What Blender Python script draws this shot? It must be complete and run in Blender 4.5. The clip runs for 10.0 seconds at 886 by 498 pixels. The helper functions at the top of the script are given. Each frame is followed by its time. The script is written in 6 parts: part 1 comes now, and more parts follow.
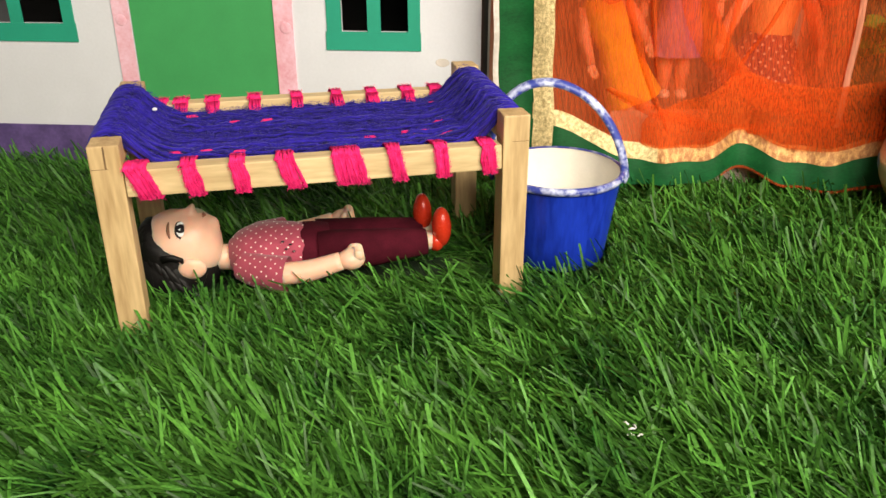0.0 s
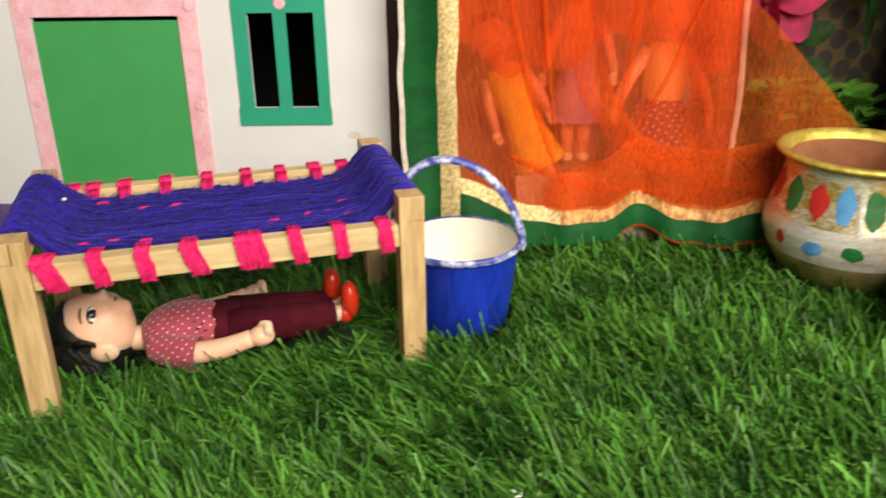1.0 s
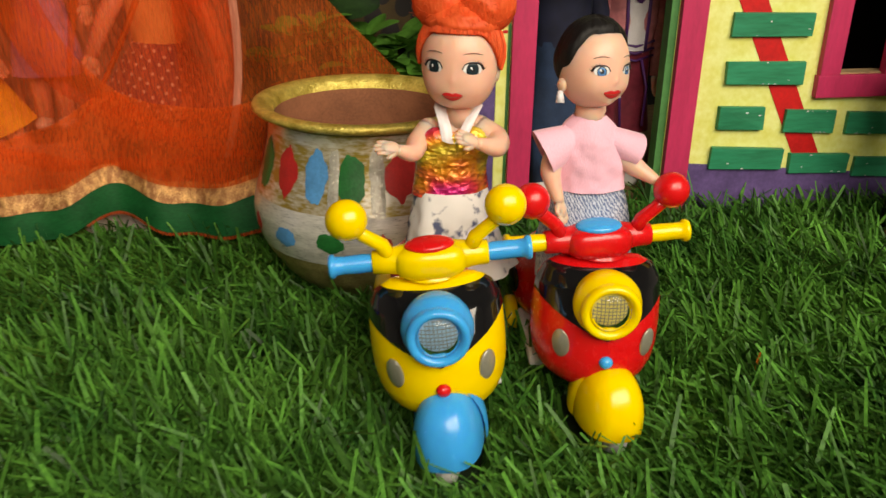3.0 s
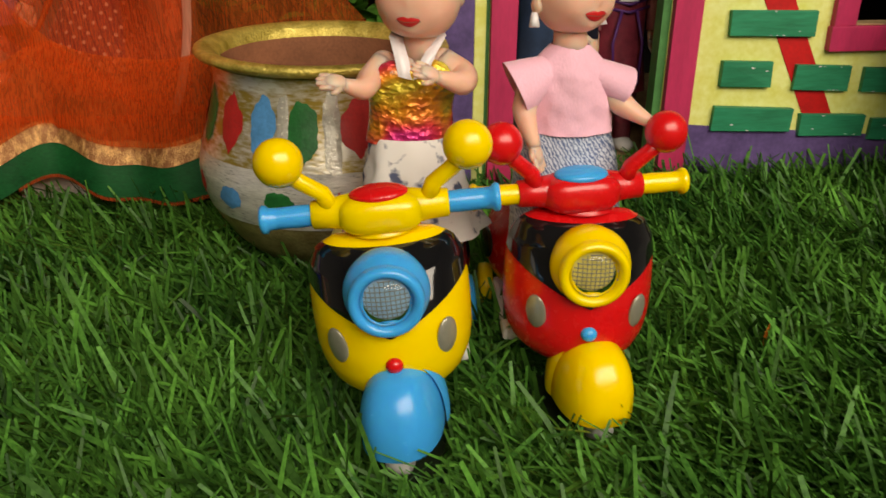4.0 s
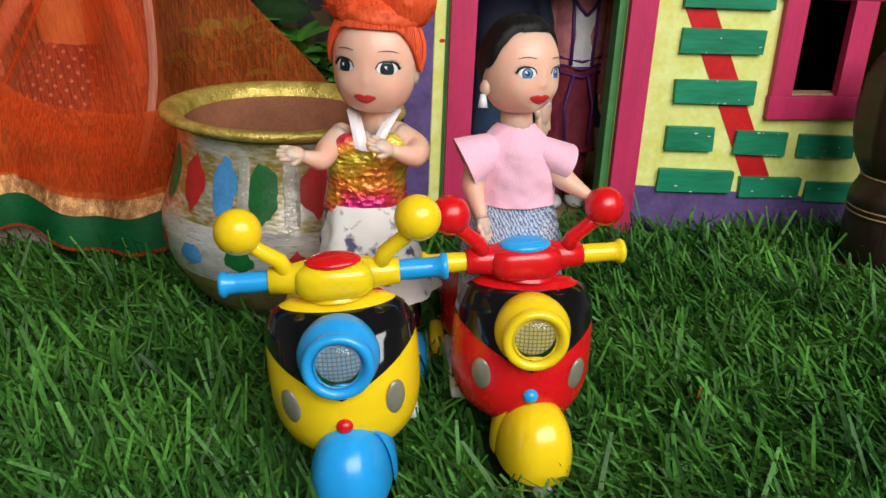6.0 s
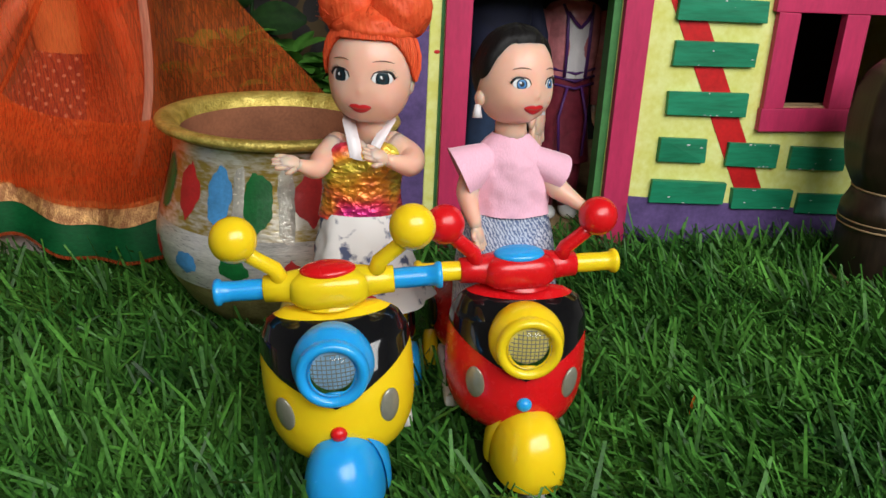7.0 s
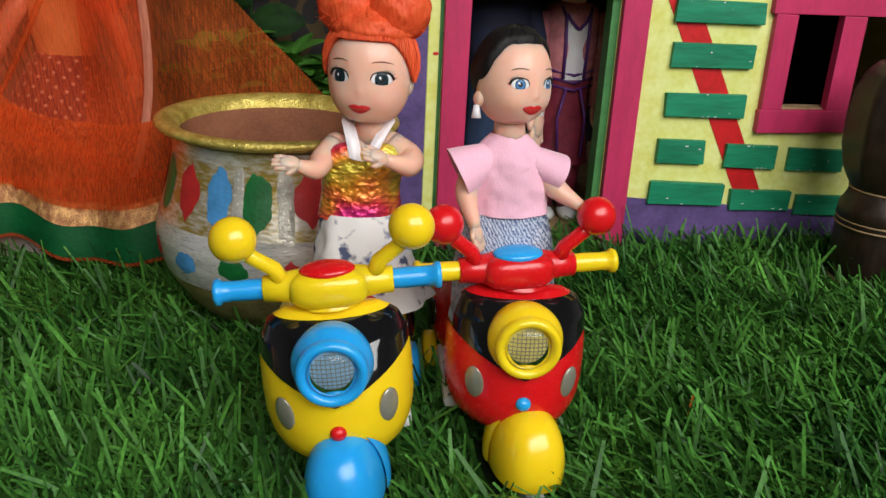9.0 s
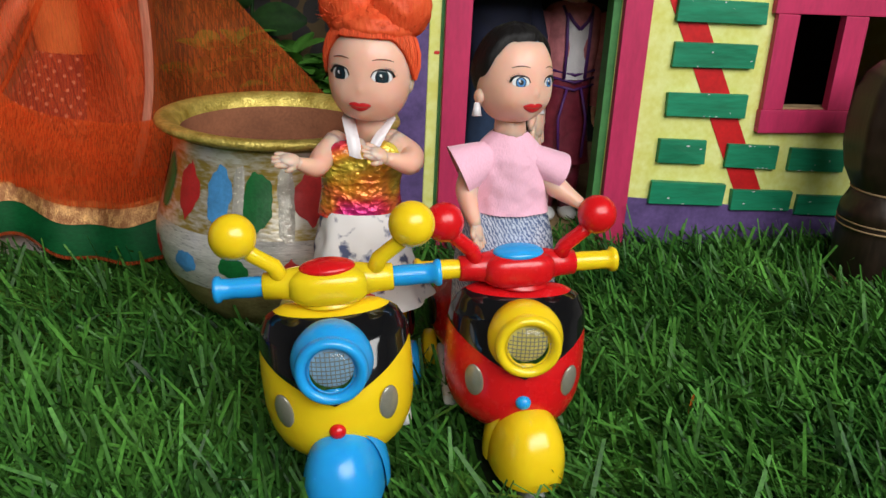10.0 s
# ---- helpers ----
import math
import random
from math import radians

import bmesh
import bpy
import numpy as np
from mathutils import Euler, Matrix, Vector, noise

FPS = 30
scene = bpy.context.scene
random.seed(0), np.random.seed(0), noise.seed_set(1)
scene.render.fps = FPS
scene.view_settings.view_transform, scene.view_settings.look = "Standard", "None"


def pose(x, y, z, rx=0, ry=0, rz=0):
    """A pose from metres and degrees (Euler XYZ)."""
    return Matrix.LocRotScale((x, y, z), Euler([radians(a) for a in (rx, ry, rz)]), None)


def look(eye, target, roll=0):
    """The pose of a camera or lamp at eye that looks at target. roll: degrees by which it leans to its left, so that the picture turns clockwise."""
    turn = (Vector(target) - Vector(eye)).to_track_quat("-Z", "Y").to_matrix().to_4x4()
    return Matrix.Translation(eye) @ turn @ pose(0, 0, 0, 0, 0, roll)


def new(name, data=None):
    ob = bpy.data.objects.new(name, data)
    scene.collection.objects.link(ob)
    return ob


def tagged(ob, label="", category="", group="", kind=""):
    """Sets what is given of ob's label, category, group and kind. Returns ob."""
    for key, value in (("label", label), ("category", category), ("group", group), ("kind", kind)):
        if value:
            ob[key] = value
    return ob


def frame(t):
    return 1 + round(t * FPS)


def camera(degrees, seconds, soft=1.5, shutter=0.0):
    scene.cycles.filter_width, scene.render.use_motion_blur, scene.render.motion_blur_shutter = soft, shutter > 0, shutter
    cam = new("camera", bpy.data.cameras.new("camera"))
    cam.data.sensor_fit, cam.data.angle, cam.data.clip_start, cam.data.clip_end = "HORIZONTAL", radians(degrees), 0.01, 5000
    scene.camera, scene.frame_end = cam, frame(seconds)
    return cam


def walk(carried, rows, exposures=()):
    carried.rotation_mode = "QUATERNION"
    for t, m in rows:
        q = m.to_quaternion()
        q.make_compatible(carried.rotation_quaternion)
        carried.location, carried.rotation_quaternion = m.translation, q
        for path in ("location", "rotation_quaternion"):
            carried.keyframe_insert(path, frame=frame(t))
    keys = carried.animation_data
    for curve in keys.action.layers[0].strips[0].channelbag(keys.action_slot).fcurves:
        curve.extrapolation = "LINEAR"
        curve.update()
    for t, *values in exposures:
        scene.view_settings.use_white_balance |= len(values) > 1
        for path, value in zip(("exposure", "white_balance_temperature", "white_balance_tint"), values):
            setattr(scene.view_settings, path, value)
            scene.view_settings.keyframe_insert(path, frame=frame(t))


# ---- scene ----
cam = camera(55.1, 10.0, soft=1.5, shutter=0.3)
PATH = [
    (0, (0.02056, -0.02416, 0.22249), (-0.00611, 0.33608, 0.05069), -0.05),
    (0.5, (0.02509, -0.02094, 0.22514), (0.00204, 0.34192, 0.05840), -0.39),
    (1, (0.04906, -0.03510, 0.25156), (0.04406, 0.33266, 0.09431), -0.76),
    (1.5, (0.10433, -0.05712, 0.27181), (0.12662, 0.31251, 0.12057), 0.22),
    (2, (0.14303, -0.03596, 0.25661), (0.18283, 0.33203, 0.10497), 0.12),
    (2.5, (0.22813, 0.02371, 0.22411), (0.28294, 0.38794, 0.06811), 0.13),
    (2.7, (0.26208, 0.05705, 0.20512), (0.32218, 0.41835, 0.04432), 0.69),
    (3.8, (0.30678, 0.13428, 0.17302), (0.36199, 0.49526, 0.00978), 0.74),
    (4, (0.30959, 0.13017, 0.16089), (0.36740, 0.48997, -0.00404), 0.59),
    (4.5, (0.31337, 0.11966, 0.16052), (0.38012, 0.47716, -0.00602), 0.65),
    (5, (0.31248, 0.11789, 0.15850), (0.38324, 0.47460, -0.00808), 1.01),
    (5.5, (0.31053, 0.12007, 0.16416), (0.38338, 0.47840, 0.00202), 1.79),
    (6, (0.31152, 0.11999, 0.17637), (0.38730, 0.48307, 0.02660), 2.58),
    (7.5, (0.31064, 0.11748, 0.17585), (0.39011, 0.48199, 0.03156), 2.90),
    (8, (0.31093, 0.11686, 0.17591), (0.39073, 0.48137, 0.03181), 2.86),
    (8.5, (0.31023, 0.11734, 0.17505), (0.38946, 0.48213, 0.03136), 2.81),
    (9, (0.31066, 0.11734, 0.17537), (0.39018, 0.48228, 0.03222), 2.89),
    (9.5, (0.31146, 0.11777, 0.17410), (0.39069, 0.48287, 0.03118), 2.95),
    (10, (0.31102, 0.11731, 0.17416), (0.39006, 0.48259, 0.03160), 2.98),
]
walk(cam, [(t, look(eye, target, roll)) for t, eye, target, roll in PATH], exposures=[(0.0, 0.60, 7600, 7), (0.5, 0.60, 7600, 7), (1.0, 0.5, 7800, 7), (1.5, 0.19, 8000, 8), (2.5, -0.14, 8200, 9), (4.0, -0.58, 8200, 10), (4.5, -0.40, 7700, 9), (5.5, -0.34, 6500, 9), (7.5, -0.48, 6400, 9), (10.0, -0.48, 6400, 9)])

# ---- light: a daylight window in the wall behind the camera, a pale room round the play set ----
world = bpy.data.worlds.new("world")
scene.world = world
world.use_nodes = True
wn = world.node_tree
sky = wn.nodes.new("ShaderNodeTexSky")
sky.sky_type, sky.sun_disc, sky.sun_elevation, sky.sun_rotation = "NISHITA", False, radians(40), radians(200)
wn.nodes["Background"].inputs[1].default_value = 0.08
wn.links.new(sky.outputs[0], wn.nodes["Background"].inputs[0])


def window_lamp(x, y, z, wide, high, watts, aim, tint):
    lamp = bpy.data.lights.new("window_daylight", "AREA")
    lamp.shape, lamp.size, lamp.size_y, lamp.energy, lamp.color = "RECTANGLE", wide, high, watts, tint
    ob = new("window_daylight", lamp)
    ob.matrix_world = look((x, y, z), aim)
    return ob


window_lamp(0.60, -0.455, 0.76, 1.15, 0.65, 24, (0.28, 0.45, 0.05), (1.0, 0.98, 0.95))


# ---- materials ----
def mat(name, color, rough=0.5, metal=0.0, vary=0.12, fine=900.0, coarse=120.0, bump=0.15, second=None, spec=0.5,
        coat=0.0, stretch=(1, 1, 1), island=0.0, sheen=0.0, depth=0.0006, trans=0.0, contrast=(0.35, 0.65)):
    """A painted, plastic, cloth or wooden surface with variation at two scales."""
    m = bpy.data.materials.new(name)
    m.use_nodes = True
    t = m.node_tree
    n, l = t.nodes, t.links
    p = n["Principled BSDF"]
    co = n.new("ShaderNodeTexCoord")
    mp = n.new("ShaderNodeMapping")
    mp.inputs["Scale"].default_value = stretch
    l.new(co.outputs["Object"], mp.inputs["Vector"])
    big, small = n.new("ShaderNodeTexNoise"), n.new("ShaderNodeTexNoise")
    for node, sc in ((big, coarse), (small, fine)):
        node.inputs["Scale"].default_value, node.inputs["Detail"].default_value = sc, 4.0
        l.new(mp.outputs[0], node.inputs["Vector"])
    ramp = n.new("ShaderNodeValToRGB")
    lo = tuple(c * (1 - vary) for c in color)
    hi = second or tuple(min(1.0, c * (1 + vary)) for c in color)
    ramp.color_ramp.elements[0].position, ramp.color_ramp.elements[1].position = contrast
    ramp.color_ramp.elements[0].color, ramp.color_ramp.elements[1].color = (*lo, 1), (*hi, 1)
    mix = n.new("ShaderNodeMath")
    mix.operation = "MULTIPLY_ADD"
    mix.inputs[1].default_value = 0.4
    l.new(small.outputs["Fac"], mix.inputs[0])
    half = n.new("ShaderNodeMath")
    half.operation = "MULTIPLY"
    half.inputs[1].default_value = 0.6
    l.new(big.outputs["Fac"], half.inputs[0])
    l.new(half.outputs[0], mix.inputs[2])
    l.new(mix.outputs[0], ramp.inputs["Fac"])
    out = ramp.outputs["Color"]
    if island:
        geo = n.new("ShaderNodeNewGeometry")
        hsv = n.new("ShaderNodeHueSaturation")
        rng = n.new("ShaderNodeMapRange")
        rng.inputs["To Min"].default_value, rng.inputs["To Max"].default_value = 1 - island, 1 + island
        l.new(geo.outputs["Random Per Island"], rng.inputs["Value"])
        l.new(rng.outputs[0], hsv.inputs["Value"])
        l.new(out, hsv.inputs["Color"])
        out = hsv.outputs["Color"]
    l.new(out, p.inputs["Base Color"])
    p.inputs["Roughness"].default_value, p.inputs["Metallic"].default_value = rough, metal
    p.inputs["Specular IOR Level"].default_value, p.inputs["Coat Weight"].default_value = spec, coat
    p.inputs["Sheen Weight"].default_value = sheen
    rr = n.new("ShaderNodeMapRange")
    rr.inputs["To Min"].default_value, rr.inputs["To Max"].default_value = max(0.03, rough - 0.08), min(1, rough + 0.08)
    l.new(small.outputs["Fac"], rr.inputs["Value"])
    l.new(rr.outputs[0], p.inputs["Roughness"])
    if bump:
        b = n.new("ShaderNodeBump")
        b.inputs["Strength"].default_value, b.inputs["Distance"].default_value = bump, depth
        l.new(mix.outputs[0], b.inputs["Height"])
        l.new(b.outputs[0], p.inputs["Normal"])
    if trans:
        tr, mx = n.new("ShaderNodeBsdfTranslucent"), n.new("ShaderNodeMixShader")
        l.new(out, tr.inputs["Color"])
        mx.inputs[0].default_value = trans
        l.new(p.outputs[0], mx.inputs[1])
        l.new(tr.outputs[0], mx.inputs[2])
        l.new(mx.outputs[0], n["Material Output"].inputs["Surface"])
    return m


def sheer(name, color, dense, loose, scale=1500.0, slant=14.0, crinkle=0.38):
    """Thin woven cloth that lets some light and sight through, with crinkle lines."""
    m = bpy.data.materials.new(name)
    m.use_nodes = True
    n, l = m.node_tree.nodes, m.node_tree.links
    n.remove(n["Principled BSDF"])
    co, mp = n.new("ShaderNodeTexCoord"), n.new("ShaderNodeMapping")
    mp.inputs["Scale"].default_value = (1.0, 0.3, 0.06)
    l.new(co.outputs["Object"], mp.inputs["Vector"])
    lines, cloud = n.new("ShaderNodeTexNoise"), n.new("ShaderNodeTexNoise")
    lines.inputs["Scale"].default_value, lines.inputs["Detail"].default_value = scale * 0.4, 3
    lines.inputs["Distortion"].default_value = 0.5
    cloud.inputs["Scale"].default_value = 30.0
    l.new(mp.outputs[0], lines.inputs["Vector"])
    l.new(co.outputs["Object"], cloud.inputs["Vector"])
    cov = n.new("ShaderNodeMapRange")
    cov.inputs["From Min"].default_value, cov.inputs["From Max"].default_value = 0.36, 0.6
    cov.inputs["To Min"].default_value, cov.inputs["To Max"].default_value = loose, dense
    l.new(lines.outputs["Fac"], cov.inputs["Value"])
    ramp = n.new("ShaderNodeValToRGB")
    ramp.color_ramp.elements[0].position, ramp.color_ramp.elements[1].position = 0.35, 0.7
    ramp.color_ramp.elements[0].color = (*[c * 0.85 for c in color], 1)
    ramp.color_ramp.elements[1].color = (*[min(1, c * 1.15) for c in color], 1)
    l.new(cloud.outputs["Fac"], ramp.inputs["Fac"])
    turn, wave, thin, dark = n.new("ShaderNodeMapping"), n.new("ShaderNodeTexWave"), n.new("ShaderNodeMapRange"), n.new("ShaderNodeMix")
    turn.inputs["Rotation"].default_value = (0, radians(slant), 0)
    wave.inputs["Scale"].default_value, wave.inputs["Distortion"].default_value = 75.0, 9.0
    wave.inputs["Detail"].default_value, wave.inputs["Detail Scale"].default_value = 3.0, 0.22
    l.new(co.outputs["Object"], turn.inputs["Vector"])
    l.new(turn.outputs[0], wave.inputs["Vector"])
    thin.inputs["From Min"].default_value, thin.inputs["From Max"].default_value = 0.90, 1.0
    thin.inputs["To Min"].default_value, thin.inputs["To Max"].default_value = 0.0, crinkle
    l.new(wave.outputs["Fac"], thin.inputs["Value"])
    dark.data_type = "RGBA"
    dark.inputs["B"].default_value = (*[c * 0.22 for c in color], 1)
    l.new(thin.outputs[0], dark.inputs["Factor"])
    l.new(ramp.outputs["Color"], dark.inputs["A"])
    dif, tra, tp = n.new("ShaderNodeBsdfDiffuse"), n.new("ShaderNodeBsdfTranslucent"), n.new("ShaderNodeBsdfTransparent")
    tp.inputs["Color"].default_value = (1.0, 0.66, 0.52, 1) if color[0] > 0.4 else (1, 1, 1, 1)
    for s in (dif, tra):
        l.new(dark.outputs["Result"], s.inputs["Color"])
    a, b = n.new("ShaderNodeMixShader"), n.new("ShaderNodeMixShader")
    a.inputs[0].default_value = 0.35
    l.new(dif.outputs[0], a.inputs[1])
    l.new(tra.outputs[0], a.inputs[2])
    l.new(cov.outputs[0], b.inputs[0])
    l.new(tp.outputs[0], b.inputs[1])
    l.new(a.outputs[0], b.inputs[2])
    l.new(b.outputs[0], n["Material Output"].inputs["Surface"])
    return m


def glass(name, tint, rough=0.05):
    m = bpy.data.materials.new(name)
    m.use_nodes = True
    n, l = m.node_tree.nodes, m.node_tree.links
    n.remove(n["Principled BSDF"])
    clear, gloss, mx, fr = n.new("ShaderNodeBsdfTransparent"), n.new("ShaderNodeBsdfGlossy"), n.new("ShaderNodeMixShader"), n.new("ShaderNodeFresnel")
    clear.inputs["Color"].default_value = (*tint, 1)
    gloss.inputs["Roughness"].default_value, fr.inputs["IOR"].default_value = rough, 1.38
    l.new(fr.outputs[0], mx.inputs[0])
    l.new(clear.outputs[0], mx.inputs[1])
    l.new(gloss.outputs[0], mx.inputs[2])
    l.new(mx.outputs[0], n["Material Output"].inputs["Surface"])
    return m


def dotted(name, base, dot, scale, size):
    """Cloth with small printed dots."""
    m = mat(name, base, 0.85, vary=0.15, fine=2500, bump=0.2, sheen=0.2)
    n, l = m.node_tree.nodes, m.node_tree.links
    p = n["Principled BSDF"]
    old = p.inputs["Base Color"].links[0].from_socket
    co, vo = n.new("ShaderNodeTexCoord"), n.new("ShaderNodeTexVoronoi")
    vo.voronoi_dimensions = "2D"
    vo.inputs["Scale"].default_value, vo.inputs["Randomness"].default_value = scale, 0.22
    mp = n.new("ShaderNodeMapping")
    mp.vector_type = "POINT"
    mp.inputs["Rotation"].default_value = (radians(-50), 0, radians(32))
    l.new(co.outputs["Object"], mp.inputs["Vector"])
    l.new(mp.outputs[0], vo.inputs["Vector"])
    le, mx = n.new("ShaderNodeMath"), n.new("ShaderNodeMix")
    le.operation, le.inputs[1].default_value = "LESS_THAN", size
    l.new(vo.outputs["Distance"], le.inputs[0])
    mx.data_type = "RGBA"
    mx.inputs["B"].default_value = (*dot, 1)
    l.new(le.outputs[0], mx.inputs["Factor"])
    l.new(old, mx.inputs["A"])
    l.new(mx.outputs["Result"], p.inputs["Base Color"])
    return m


def twill(name, dark, light, scale):
    """Coarse knit with slanting light ribs."""
    m = mat(name, dark, 0.9, vary=0.2, fine=1800, bump=0.3)
    n, l = m.node_tree.nodes, m.node_tree.links
    p = n["Principled BSDF"]
    old = p.inputs["Base Color"].links[0].from_socket
    co, mp, wv, mx = n.new("ShaderNodeTexCoord"), n.new("ShaderNodeMapping"), n.new("ShaderNodeTexWave"), n.new("ShaderNodeMix")
    mp.inputs["Rotation"].default_value = (0, radians(35), radians(20))
    wv.inputs["Scale"].default_value, wv.inputs["Distortion"].default_value, wv.inputs["Detail Scale"].default_value = scale, 6.0, 3.0
    l.new(co.outputs["Object"], mp.inputs["Vector"])
    l.new(mp.outputs[0], wv.inputs["Vector"])
    mx.data_type = "RGBA"
    mx.inputs["B"].default_value = (*light, 1)
    l.new(wv.outputs["Fac"], mx.inputs["Factor"])
    l.new(old, mx.inputs["A"])
    l.new(mx.outputs["Result"], p.inputs["Base Color"])
    return m


def foil(name):
    """Crinkled iridescent foil: creased facets, colours running from crimson to gold."""
    m = bpy.data.materials.new(name)
    m.use_nodes = True
    n, l = m.node_tree.nodes, m.node_tree.links
    p = n["Principled BSDF"]
    co, hue, ramp = n.new("ShaderNodeTexCoord"), n.new("ShaderNodeTexNoise"), n.new("ShaderNodeValToRGB")
    hue.inputs["Scale"].default_value, hue.inputs["Detail"].default_value = 45.0, 1.5
    l.new(co.outputs["Object"], hue.inputs["Vector"])
    e = ramp.color_ramp.elements
    e[0].position, e[0].color = 0.36, (0.74, 0.03, 0.24, 1)
    e[1].position, e[1].color = 0.62, (0.85, 0.74, 0.08, 1)
    for at, colour in ((0.46, (0.80, 0.05, 0.06, 1)), (0.54, (0.94, 0.34, 0.03, 1))):
        k = e.new(at)
        k.color = colour
    l.new(hue.outputs["Fac"], ramp.inputs["Fac"])
    l.new(ramp.outputs["Color"], p.inputs["Base Color"])
    p.inputs["Roughness"].default_value, p.inputs["Metallic"].default_value, p.inputs["Coat Weight"].default_value = 0.2, 0.35, 0.7
    mp, cell, crease, add, b = n.new("ShaderNodeMapping"), n.new("ShaderNodeTexVoronoi"), n.new("ShaderNodeTexNoise"), n.new("ShaderNodeMath"), n.new("ShaderNodeBump")
    mp.inputs["Scale"].default_value = (0.8, 0.8, 1.1)
    l.new(co.outputs["Object"], mp.inputs["Vector"])
    cell.inputs["Scale"].default_value, crease.inputs["Scale"].default_value, crease.inputs["Detail"].default_value = 420.0, 260.0, 3.0
    crease.inputs["Distortion"].default_value = 1.5
    for k in (cell, crease):
        l.new(mp.outputs[0], k.inputs["Vector"])
    l.new(cell.outputs["Distance"], add.inputs[0])
    l.new(crease.outputs["Fac"], add.inputs[1])
    b.inputs["Strength"].default_value, b.inputs["Distance"].default_value = 1.0, 0.0014
    l.new(add.outputs[0], b.inputs["Height"])
    l.new(b.outputs[0], p.inputs["Normal"])
    return m


